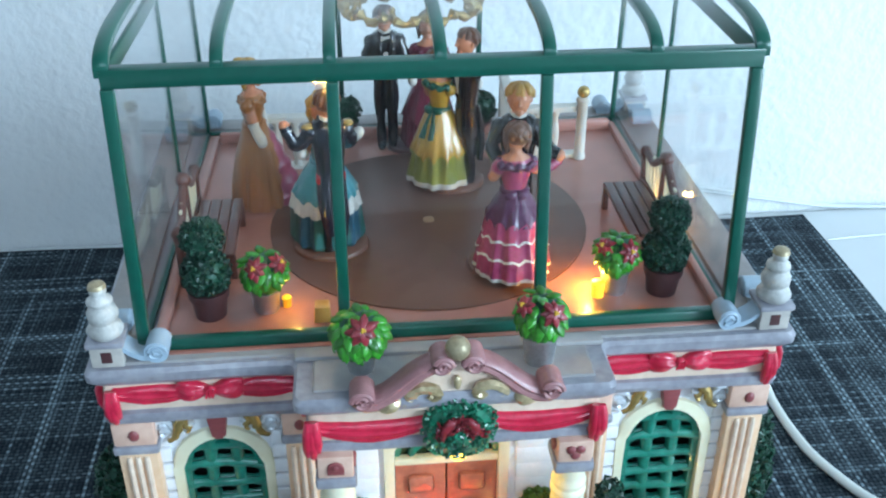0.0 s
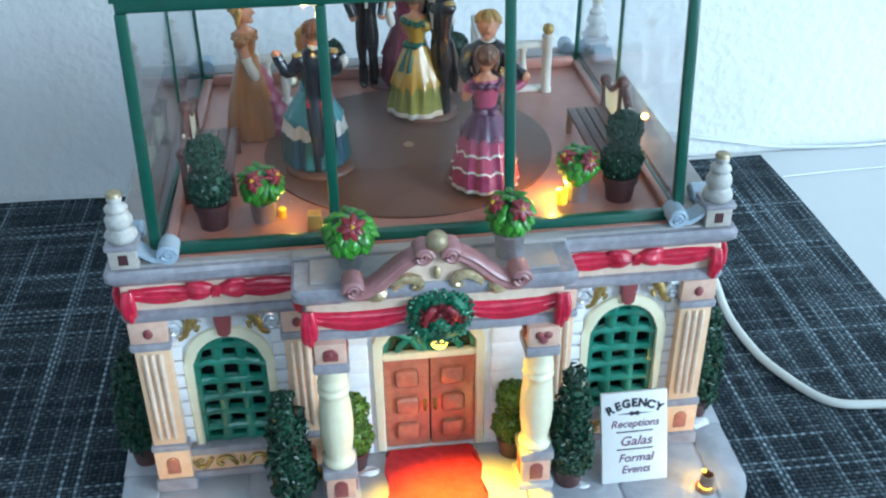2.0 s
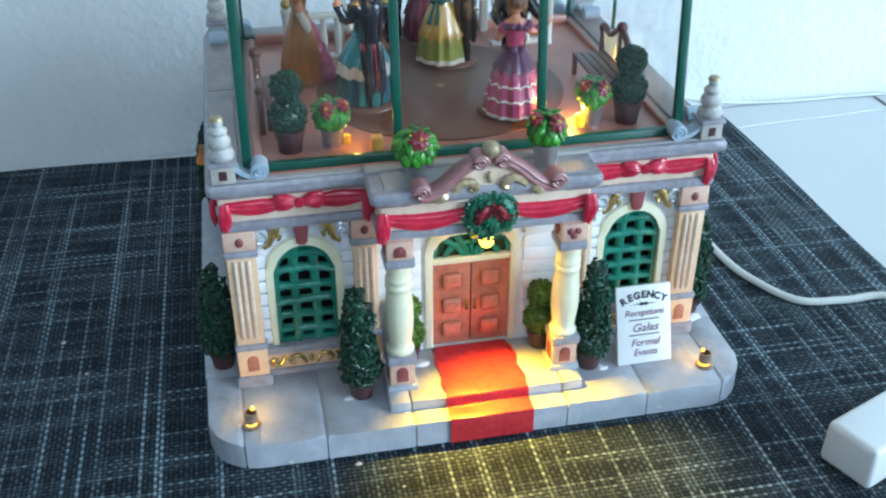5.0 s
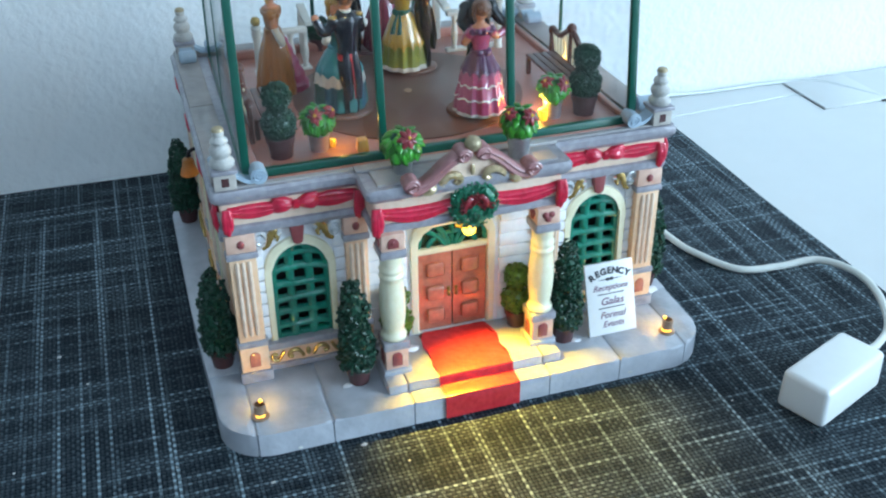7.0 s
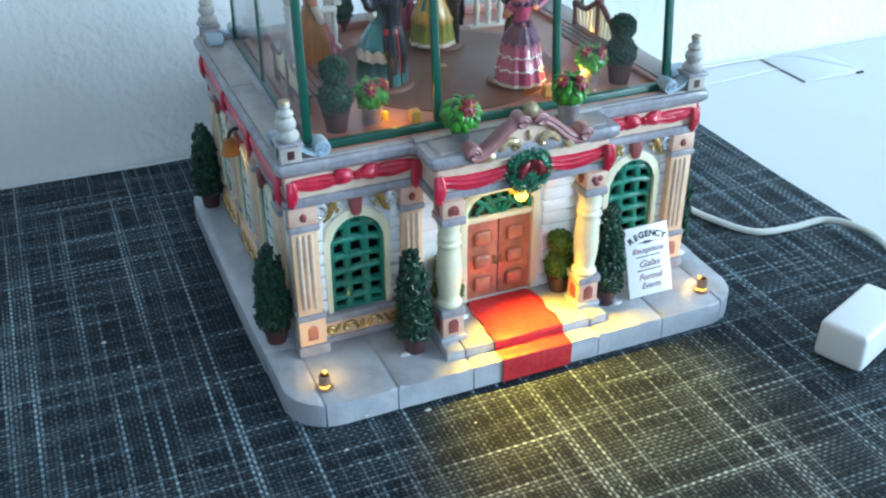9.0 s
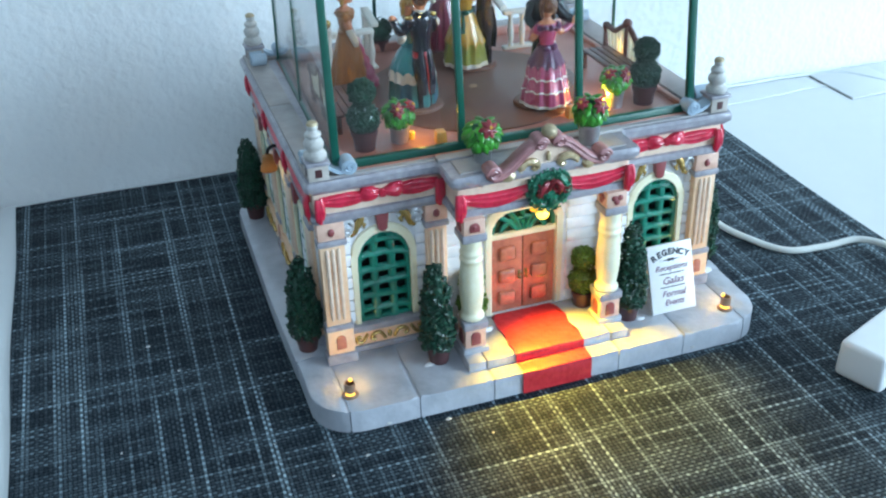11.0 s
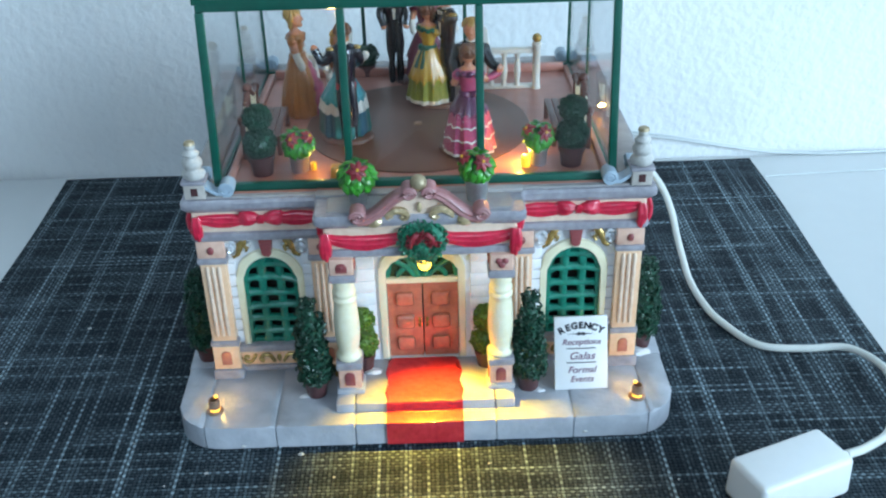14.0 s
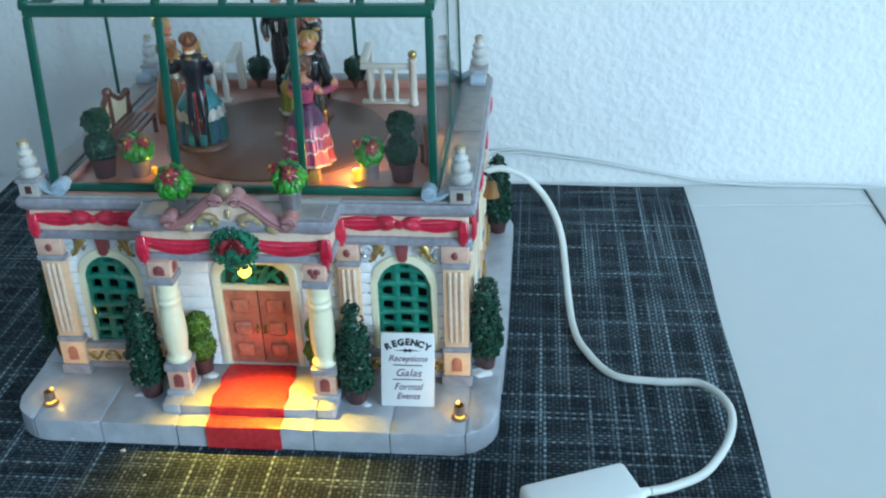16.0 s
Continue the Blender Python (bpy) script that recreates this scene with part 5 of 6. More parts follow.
topi = two_ball((77.2, 72.0, DZ), "dark green two-ball topiary in a brown pot on the deck", CONIFER, POT, 16.5, 7.7, 30.0, 6.3, 10.5, 5.2, 6.3, 430, 1.15)
copy_thing(topi, at_mm(-78.6, 72, DZ, 130))
bush = two_ball((32.5, 45, 18.1), "yellow-green two-ball bush in a brown pot beside the door", BUSHGREEN, POT, 16, 7.8, 29.5, 6.2, 9.5, 4.8, 5.8, 260, 1.3)
copy_thing(bush, at_mm(-32.5, 45.5, 18.1, 70))
for x in (-31, 31):
    t = thing("round_bush", (x, 211, DZ), "small dark round bush in a brown pot on the deck", "model bush", "round bushes")
    bm = bmesh.new()
    pot_shape(bm, 4.2, 5.0, 7)
    part("pot", bm, POT, t, smooth=True)
    bm = bmesh.new()
    ball(bm, (0, 0, 12.5), 6.4, 0, 2)
    foliage(bm, ball_surface((0, 0, 12.5), 6.8), 190, 1.1)
    tagged(part("leaf_ball", bm, CONIFER, t, smooth=True), kind="stuff")


def leaf_blade(bm, c, out, upw, length, width, mi=0, fold=0.35):
    """A pointed, folded leaf with a little thickness."""
    out, upw = Vector(out).normalized(), Vector(upw).normalized()
    side = out.cross(upw).normalized()
    n = side.cross(out).normalized()
    c = Vector(c)
    th = n * -0.25
    # stations along the blade: how far, half width, droop
    a, b = [], []
    for u, w_, dr in ((0.0, 0.35, 0.0), (0.25, 0.85, -0.03), (0.5, 1.0, 0.02), (0.75, 0.7, 0.12), (1.0, 0.12, 0.3)):
        m = c + out * length * u - n * length * dr
        row = [m + side * width * w_ - n * width * fold * w_, m + side * width * w_ * 0.5 + n * width * 0.06, m - n * width * 0.05, m - side * width * w_ * 0.5 + n * width * 0.06, m - side * width * w_ - n * width * fold * w_]
        a.append([bm.verts.new(q) for q in row])
        b.append([bm.verts.new(q + th) for q in (row[0], row[4])])
    for r0, r1, s0, s1 in zip(a, a[1:], b, b[1:]):
        for k in range(4):
            bm.faces.new((r0[k], r0[k + 1], r1[k + 1], r1[k])).material_index = mi
        for f in ((r0[0], r1[0], s1[0], s0[0]), (r0[4], s0[1], s1[1], r1[4]), (s0[0], s1[0], s1[1], s0[1])):
            bm.faces.new(f).material_index = mi


def poinsettia(bm, c, d, r):
    d = Vector(d).normalized()
    a = d.orthogonal().normalized()
    for ring, n, rr, lift in ((0, 7, r * 0.88, 0.0), (1, 6, r * 0.62, 0.22)):
        for i in range(n):
            q = a.copy()
            q.rotate(Matrix.Rotation(2 * math.pi * (i + ring * 0.5) / n, 3, d))
            leaf_blade(bm, Vector(c) + d * ring * 0.6, q + d * (lift + random.uniform(-0.15, 0.15)), d, rr * random.uniform(0.85, 1.1), rr * 0.29, 0)
    for i in range(3):
        q = a.copy()
        q.rotate(Matrix.Rotation(2.1 * i, 3, d))
        ball(bm, Vector(c) + d * 1.2 + q * 0.45, 0.5, 1, 1)


def flower_pot(at, label, R, flowers, pr=5.0, ph=8.0):
    t = thing("flower_pot", at, label, "model flower pot", "poinsettia pots")
    bm = bmesh.new()
    lathe(bm, [(pr * 0.86, 0), (pr, ph * 0.85), (pr * 1.08, ph * 0.9), (pr * 1.08, ph), (pr * 0.8, ph)], seg=20)
    roughen(bm, 0.18, 2.5)
    part("pot", bm, SILVER, t, "crinkled silver pot", smooth=True)
    cz = ph + R * 0.72
    bm = bmesh.new()
    # core in the darker green: shade between the leaves put in as colour
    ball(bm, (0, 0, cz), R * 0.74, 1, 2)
    for k in range(9):
        z = 0.99 - 1.75 * k / 8.5
        q = math.sqrt(max(0.02, 1 - z * z))
        n = max(4, int(15 * q))
        for i in range(n):
            a = 2 * math.pi * (i + 0.5 * (k % 2)) / n + random.uniform(-0.2, 0.2)
            d = Vector((q * math.cos(a), q * math.sin(a), z + random.uniform(-0.06, 0.06))).normalized()
            down = Vector((math.cos(a) * z, math.sin(a) * z, -q)) + Vector((-math.sin(a), math.cos(a), 0)) * random.uniform(-0.7, 0.7)
            leaf_blade(bm, Vector((0, 0, cz)) + d * R * 0.72, down + d * random.uniform(0.3, 0.85), d, R * random.uniform(0.42, 0.56), R * random.uniform(0.15, 0.20))
    tagged(part("leaves", bm, [LEAF, CONIFER], t, "bright green pointed leaves over a core darkened for gap shade", smooth=60), kind="stuff")
    for ax, el, r in flowers:
        d = Vector((math.cos(radians(el)) * math.sin(radians(ax)), -math.cos(radians(el)) * math.cos(radians(ax)), math.sin(radians(el))))
        bm = bmesh.new()
        poinsettia(bm, Vector((0, 0, cz)) + d * R * 0.98, d, r)
        part("flower", bm, [PETAL, YELLOW], t, "dark red poinsettia with yellow centre", smooth=60)
    return t


flower_pot((-29, 37.5, 120.8), "poinsettia ball in a silver pot on the porch roof", 10.2, ((8, 38, 6.0),), 4.6, 6.5)
flower_pot((27.5, 37, 120.8), "poinsettia ball in a silver pot on the porch roof", 9.6, ((18, 34, 5.2), (-62, 40, 4.6)), 5.4, 10.5)
flower_pot((-60, 74, DZ), "poinsettia ball in a silver pot on the deck", 9.0, ((-18, 34, 4.8), (58, 36, 4.6)), 5.0, 8.5)
flower_pot((60.5, 73.5, DZ), "poinsettia ball in a silver pot on the deck", 8.8, ((22, 30, 4.8), (-60, 38, 4.4)), 4.8, 9.0)

# ---- lamps of the model ----
for s in (-1, 1):
    t = thing("footlight", (s * 108.3, 18.5, 12.9), "tiny copper footlight glowing warm on the paving", "footlight", "footlights")
    bm = bmesh.new()
    lathe(bm, [(4.2, 0), (4.4, 0.6), (3.6, 1.2), (3.0, 1.4)], seg=16)
    part("foot_ring", bm, BRASS, t, smooth=True)
    bm = bmesh.new()
    lathe(bm, [(2.9, 2.6), (2.8, 7.6), (2.2, 7.8), (2.2, 3)], seg=16)
    part("can", bm, BRASS, t, smooth=True)
    bm = bmesh.new()
    lathe(bm, [(2.5, 1.2), (2.6, 2.7), (1.2, 2.9)], seg=14)
    ball(bm, (-s * 0.9, 1.9, 8.0), 0.9, 0, 2)
    part("led", bm, glowing("footlight_led", (1.0, 0.55, 0.06), 3.5), t, "glowing amber light")
    t = thing("deck_lamp", (54.2, 70.6, DZ) if s > 0 else (-53.2, 74.5, DZ), "small amber light glowing beside the flower pot", "deck light", "deck lights")
    bm = bmesh.new()
    k = 0.8 if s > 0 else 0.55
    lathe(bm, [(2.6 * k, 0), (3.0 * k, 6.6 * k), (2.2 * k, 7.4 * k), (0.4, 7.6 * k)], seg=16)
    part("cover", bm, glowing("deck_led", (1.0, 0.52, 0.03), 1.3 if s > 0 else 0.12), t, "glowing amber cover", smooth=True)
    t = thing("amber_block", (s * 37 - 4, 67 + s * 1.5, DZ), "small amber plastic block lying on the deck", "light cover", "amber blocks")
    bm = bmesh.new()
    box(bm, -2.9, 2.9, -2.6, 2.6, 0, 6.2, 0.5)
    for v in bm.verts:
        if v.co.z > 3:
            v.co.x *= 0.85
    part("block", bm, AMBER, t, smooth=True)
    t = thing("wall_sconce", (s * 113, 139, 92 if s < 0 else 86), "small amber bell-shaped wall light with a black arm", "wall light", "wall lights")
    bm = bmesh.new()
    tube(bm, smooth_line([(-s * 6, 0, 4), (s * 1, 0, 8.5), (s * 5, 0, 7), (s * 6, 0, 4)], 5), 1.0, 7)
    part("arm", bm, DARK, t, smooth=True)
    bm = bmesh.new()
    lathe(bm, [(4.9, -5.4), (4.7, -4.4), (3.6, -1.0), (2.9, 3.2), (1.0, 4.4)], (s * 6, 0, 0), 18)
    part("shade", bm, SHADE, t, "amber bell-shaped shade", smooth=True)
    bm = bmesh.new()
    ball(bm, (s * 6, 0, -4.4), 3.4, 0, 2, (1, 1, 0.5))
    part("bulb", bm, glowing("sconce_led", (1.0, 0.46, 0.04), 1.6), t, "glowing warm bulb")

# ---- deck furniture ----


def bench(x, s):
    t = thing("bench", (x, 114, DZ), "dark brown garden bench with pale back slats", "model bench", "benches")
    for k in range(4):
        bm = bmesh.new()
        xx = s * (-7.4 + k * 4.1)
        box(bm, xx - 1.8, xx + 1.8, -22, 20, 9.4, 11.2, 0.4)
        part("seat_slat", bm, WOOD, t, smooth=True)
    for y in (-20, 18):
        for xx in (-8.2, 5.6):
            bm = bmesh.new()
            box(bm, s * xx - 1.1, s * xx + 1.1, y - 1.1, y + 1.1, 0, 9.5, 0.3)
            part("leg", bm, WOOD, t, smooth=True)
    bx = s * 9.0
    # arched back: scrolled ends, a ball on the middle post, pale slats that fan out
    crest = smooth_line([(bx, -25, 19), (bx, -23.5, 22), (bx, -20, 21.4), (bx, -12, 21.6), (bx, -4, 26.5), (bx, 1, 28), (bx, 6, 26.5), (bx, 14, 21.6), (bx, 22, 21.4), (bx, 25.5, 22), (bx, 27, 19)], 4)
    bm = bmesh.new()
    tube(bm, crest, 1.7, 8)
    for y in (-24, 26):
        ball(bm, (bx, y, 21.2), 2.4, 0, 2)
    part("top_rail", bm, WOOD, t, smooth=True)
    for y in (-24, 1, 26):
        bm = bmesh.new()
        box(bm, bx - 1.3, bx + 1.3, y - 1.2, y + 1.2, 0.0, 20 if y != 1 else 27, 0.4)
        if y == 1:
            ball(bm, (bx, y, 29.6), 2.9, 0, 2)
        part("back_post", bm, WOOD, t, smooth=True)
    bm = bmesh.new()
    box(bm, bx - 1.1, bx + 1.1, -24, 26, 8.6, 10.6, 0.4)
    part("lower_rail", bm, WOOD, t, smooth=True)
    for e in (-1, 1):
        for i in range(5):
            lo, hi = 1 + e * (4.0 + i * 3.7), 1 + e * (3.8 + i * 4.5)
            top = 26.4 - 0.95 * max(0, i - 0.3) * 1.6 if i < 4 else 20.4
            bm = bmesh.new()
            prism(bm, [(lo - 1.25, 10.4), (lo + 1.25, 10.4), (hi + 1.6, top), (hi - 1.6, top)], -0.5, 0.5, 0, 0.25)
            bm.transform(Matrix.Translation((bx, 0, 0)) @ Matrix.Rotation(radians(90), 4, "Z"))
            part("back_slat", bm, SLAT, t, "pale cream translucent slat", smooth=True)


bench(79.5, 1)
bench(-80.5, -1)
t = thing("bench_led", (91.5, 121, DZ), "tiny amber light behind the bench on the deck", "deck light", "deck lights")
bm = bmesh.new()
lathe(bm, [(1.2, 0), (1.3, 2.6), (0.8, 3.6), (0.3, 3.8)], seg=12)
part("cover", bm, glowing("bench_led_glow", (1.0, 0.52, 0.05), 0.12), t, smooth=True)


def baluster(bm, x, y, h):
    lathe(bm, [(1.9, 1.6), (2.0, 2.6), (1.3, 3.6), (1.9, 7), (2.1, 11), (1.5, 16), (1.2, 19), (1.9, 20), (1.9, h)], (x, y, 0), 12)


for s in (-1, 1):
    t = thing("balustrade", (s * 56.4, 181.5, DZ), "pale stone balustrade with a gold-topped post on the deck", "model balustrade", "balustrades")
    bm = bmesh.new()
    box(bm, -17, 15, -2.6, 2.6, 0, 1.8, 0.4)
    part("plinth", bm, STONE, t, smooth=True)
    bm = bmesh.new()
    box(bm, -17, 13.6, -2.6, 2.6, 21.6, 24.4, 0.6)
    part("handrail", bm, STONE, t, smooth=True)
    for x in (-12, -4.4, 3.4) if s > 0 else (12, 4.4, -3.4):
        bm = bmesh.new()
        baluster(bm, x, 0, 22)
        part("baluster", bm, STONE, t, smooth=60)
    px = s * 14.5
    bm = bmesh.new()
    lathe(bm, [(2.7, 0), (2.7, 1.6), (2.3, 2.2), (2.3, 26), (2.9, 26.6), (2.9, 28), (2.0, 28.6)], (px, -2.4, 0), 16)
    post = part("post", bm, STONE, t, smooth=50)
    bm = bmesh.new()
    ball(bm, (px, -2.4, 31), 2.8, 0, 2)
    part("gold_ball", bm, GOLD, post, "gold ball finial", smooth=True)
    bm = bmesh.new()
    ex = -s * 15.5
    box(bm, ex - 2.4, ex + 2.4, 2.7, 26, 23.5, 26.2, 0.6)
    for v in bm.verts:
        v.co.z += (v.co.y - 2.7) * 0.16
    part("return_rail", bm, STONE, t, smooth=True)
    bm = bmesh.new()
    box(bm, ex - 2.2, ex + 2.2, 22, 26, 0, 26, 0.5)
    part("end_post", bm, STONE, t, smooth=True)

ch = thing("chandelier", (-4, 152, 200), "gilded ring chandelier hanging from the canopy roof", "model chandelier")
bm = bmesh.new()
ring = []
for i in range(73):
    a = 2 * math.pi * i / 72
    ring.append((25 * math.cos(a), 17 * math.sin(a), 1.4 * math.sin(12 * a)))
tube(bm, ring, [1.5 + 0.9 * math.sin(i * 2.6) for i in range(73)], 8)
part("ring", bm, GOLD, ch, "twisted gold ring", smooth=True)
for i in range(10):
    a = 2 * math.pi * i / 10
    bm = bmesh.new()
    c, d = Vector((25 * math.cos(a), 17 * math.sin(a), 0)), Vector((math.cos(a), math.sin(a), 0))
    tube(bm, [c + d * 2.2 * math.sin(b) * (1 - b / 14) + Vector((0, 0, 2.6 - 2.6 * math.cos(b) * (1 - b / 14))) for b in np.linspace(0, 9, 16)], 0.8, 6)
    part("scroll", bm, GOLD, ch, smooth=True)
for a in (0, math.pi):
    bm = bmesh.new()
    tube(bm, [(25 * math.cos(a), 17 * math.sin(a), 0.5), (0, 0, 12), (0, 0, 21.6)], 0.35, 5)
    part("hanging_wire", bm, GOLD, ch)

# ---- the painted sign ----
sign = thing("sign_board", (80.7, 26.2, 13.0), "white board sign with black and plum lettering leaning on the paving", "sign")
sign.matrix_basis = pose(0.0807, 0.0262, 0.0131, -19, 0, 0.5)
bm = bmesh.new()
box(bm, -13.8, 13.8, -0.8, 1.2, 0, 39.2, 0.5)
part("board", bm, SIGNWHITE, sign, smooth=True)


def lettering(text, x, z, size, ink, shear=0.0, turn=0.0, squeeze=1.0, weight=0.0):
    cu = bpy.data.curves.new("lettering", "FONT")
    cu.body, cu.size, cu.shear, cu.extrude, cu.offset = text, size * MM, shear, 0.00008, weight * MM
    cu.align_x, cu.align_y = "CENTER", "CENTER"
    tmp = bpy.data.objects.new("lettering", cu)
    scene.collection.objects.link(tmp)
    me = bpy.data.meshes.new_from_object(tmp.evaluated_get(bpy.context.evaluated_depsgraph_get()))
    bpy.data.objects.remove(tmp)
    me.materials.clear()
    me.materials.append(ink)
    o = new("lettering", me)
    o.parent = sign
    o.matrix_basis = pose(x * MM, -0.00088, z * MM, 90, turn, 0) @ Matrix.Diagonal((squeeze, 1, 1, 1))
    return o


word = "REGENCY"
for i, chn in enumerate(word):
    u = (i - 3) / 3
    lettering(chn, u * 10.2, 34.4 - 2.6 * u * u, 4.7, INK, turn=u * 26, squeeze=1.02, weight=0.24)
lettering("Receptions", 0, 25.6, 4.4, PLUMINK, 0.3, 0, 1.02, 0.05)
lettering("Galas", 0.3, 18.0, 5.5, PLUMINK, 0.3, 0, 1.12, 0.05)
lettering("Formal", 0.2, 10.6, 4.9, PLUMINK, 0.3, 0, 1.05, 0.05)
lettering("Events", 0.2, 5.6, 4.6, PLUMINK, 0.3, 0, 1.0, 0.05)
for z, w in ((22.2, 7.6), (14.6, 7.6)):
    bm = bmesh.new()
    box(bm, -w, w, -0.95, -0.75, z - 0.25, z + 0.25)
    part("rule", bm, INK, sign)
bm = bmesh.new()
prism(bm, [(-7.4, 30.0), (-2.2, 30.3), (-1.4, 31.0), (0, 30.5), (1.4, 31.0), (2.2, 30.3), (7.4, 30.0), (2.2, 29.7), (1.4, 29.0), (0, 29.5), (-1.4, 29.0), (-2.2, 29.7)], -0.95, -0.75)
part("flourish", bm, INK, sign)

# ---- adapter, cord, wires ----
adapter = thing("power_adapter", (168, -41.5, 0.2), "white plastic power adapter with its cord on the mat", "power adapter", "", 22)
bm = bmesh.new()
vs = box(bm, -26.5, 26.5, -13.2, 13.2, 0, 22)
bmesh.ops.bevel(bm, geom=list(bm.edges), offset=3.2, segments=5, profile=0.5, affect="EDGES")
for v in bm.verts:
    if v.co.z > 11:
        v.co.x *= 0.985
        v.co.y *= 0.97
part("casing", bm, CASING, adapter, smooth=60)
bm = bmesh.new()
tube(bm, [(26, 0, 11), (31, 0, 11), (34, 0.4, 10.8)], [2.8, 2.5, 2.0], 12)
part("strain_relief", bm, CASING, adapter, smooth=True)
bm = bmesh.new()
tube(bm, smooth_line([(108, 192, 70), (122, 195, 73), (137, 197, 67), (149, 197, 55), (157, 190, 44), (162, 183, 31), (164, 174, 20), (165.5, 161, 11), (167, 146, 3.4), (169, 122, 2.3), (174, 101, 2.3), (189, 75, 2.3), (213, 68, 3.5), (236, 63, 6.5), (247, 42, 8), (243.5, 17, 8), (229, -9, 8), (212, -22.5, 9.5), (200, -28.5, 11)], 8), 2.15, 10)
bm.transform(at_mm(168, -41.5, 0.2, 22).inverted().to_3x3().to_4x4() @ Matrix.Translation((-168, 41.5, -0.2)))
part("cord", bm, CORD, adapter, "off-white cord curving over the mat", smooth=True)
for dz, dy in ((0.0, 0.0), (2.6, 1.2)):
    t = thing("thin_wire", (0, 0, 0), "thin clear wire running along the foot of the wall", "wire", "thin wires")
    bm = bmesh.new()
    tube(bm, smooth_line([(70, 250, 14), (100, 325, 20 + dz), (128, 334 + dy, 24 + dz), (150, 335 + dy, 22 + dz), (194, 335 + dy, 16 + dz * 0.6), (238, 335 + dy, 8 + dz * 0.4), (278, 334.5 + dy, 1.4 + dz * 0.2), (326, 333 + dy, -0.4), (375, 333 + dy, -0.4), (425, 322 + dy * 4, -0.4), (453, 276 + dy * 3, 0.2)], 6), 0.85, 7)
    part("sheath", bm, WIRE, t, smooth=True)
t = thing("thin_wire", (0, 0, 0), "thin clear wire lying straight along the table top", "wire", "thin wires")
bm = bmesh.new()
tube(bm, smooth_line([(262, 297, -1.0), (300, 300, -1.0), (345, 302, -1.0), (389, 305, -1.0), (440, 292, -1.0)], 6), 0.55, 6)
part("sheath", bm, WIRE, t, smooth=True)
flap = thing("cable_flap", (425, 300, -1.6), "white square cable flap lying in the table top", "cable flap")
bm = bmesh.new()
box(bm, -30, 30, -29, 29, 0.05, 1.6, 0.4)
for v in bm.verts:
    if v.co.x > 0 and v.co.y < 0:
        v.co.z += 1.0 * (v.co.z > 0.8)
part("plate", bm, TABLE, flap, smooth=True)
bm = bmesh.new()
box(bm, -31.2, -30.2, -29, 30, 0.02, 0.3)
part("gap", bm, DARK, flap)
bm = bmesh.new()
box(bm, 25, 32, -31, -27.5, 0.02, 1.4, 0.4)
part("notch", bm, DARK, flap)
for i, (x, y, r) in enumerate(((-202, 117, 1.0), (-109, -14, 0.9), (-63.5, -2.5, 1.3), (-188, 88, 0.7), (-128, -22, 0.6), (-222, 30, 0.6), (-165, -36, 0.7), (-46, -20, 0.6), (-240, 150, 0.5), (120, -30, 0.5), (-150, 10, 0.45), (30, -14, 0.5))):
    t = thing("crumb", (x, y, 0.5), "white crumb of plaster lying on the mat", "crumb", "crumbs")
    bm = bmesh.new()
    ball(bm, (0, 0, 0.1), r, 0, 1, (1.5, 0.8, 0.5))
    roughen(bm, 0.3, 0.7)
    part("fleck", bm, FINIAL, t)

# ---- figurines: plain painted shapes on round bases ----
SKIN = material("painted_skin", (0.56, 0.24, 0.14), 0.26, vary=0.1, bump=0.25, bump_scale=700, coat=0.2)
BLACK = material("black_coat_paint", (0.008, 0.008, 0.010), 0.16, vary=0.3, bump=0.2, bump_scale=500, coat=0.8)
NAVY = material("navy_coat_paint", (0.007, 0.008, 0.016), 0.2, vary=0.3, bump=0.2, bump_scale=500, coat=0.5)
BLONDE = material("blonde_hair_paint", (0.48, 0.28, 0.08), 0.4, vary=0.2, coat=0.2)
BROWNHAIR = material("brown_hair_paint", (0.13, 0.055, 0.03), 0.4, vary=0.2, coat=0.2)
LACE = material("white_lace_paint", (0.60, 0.56, 0.50), 0.45, vary=0.1, bump=0.3, coat=0.1)
ROSE = material("rose_dress_paint", (0.33, 0.03, 0.10), 0.28, vary=0.3, scale=500, bump=0.3, bump_scale=600, coat=0.8, tint=(0.47, 0.08, 0.17))
PLUM = material("plum_dress_paint", (0.085, 0.02, 0.062), 0.36, vary=0.3, bump=0.25, bump_scale=700, scale=500, coat=0.3)
TEAL = material("teal_dress_paint", (0.016, 0.155, 0.19), 0.35, vary=0.25, bump=0.25, bump_scale=700, scale=500, coat=0.65, tint=(0.03, 0.25, 0.29))
JADE = material("jade_dress_paint", (0.03, 0.20, 0.13), 0.35, vary=0.45, bump=0.25, bump_scale=700, scale=300, coat=0.8, tint=(0.05, 0.22, 0.23))
VIOLET = material("blue_stripe_paint", (0.03, 0.11, 0.16), 0.35, vary=0.3, bump=0.25, bump_scale=700, scale=400, coat=0.65)
OLIVE = material("olive_dress_paint", (0.20, 0.22, 0.035), 0.35, vary=0.2, bump=0.25, bump_scale=700, scale=400, coat=0.65)
MUSTARD = material("mustard_dress_paint", (0.42, 0.25, 0.035), 0.35, vary=0.2, bump=0.25, bump_scale=700, scale=400, coat=0.65)
MAROON = material("maroon_dress_paint", (0.15, 0.014, 0.04), 0.32, vary=0.3, bump=0.25, bump_scale=700, scale=400, coat=0.4)
WINE = material("wine_train_paint", (0.25, 0.028, 0.07), 0.32, vary=0.35, bump=0.3, bump_scale=600, scale=400, coat=0.5, tint=(0.38, 0.06, 0.12))
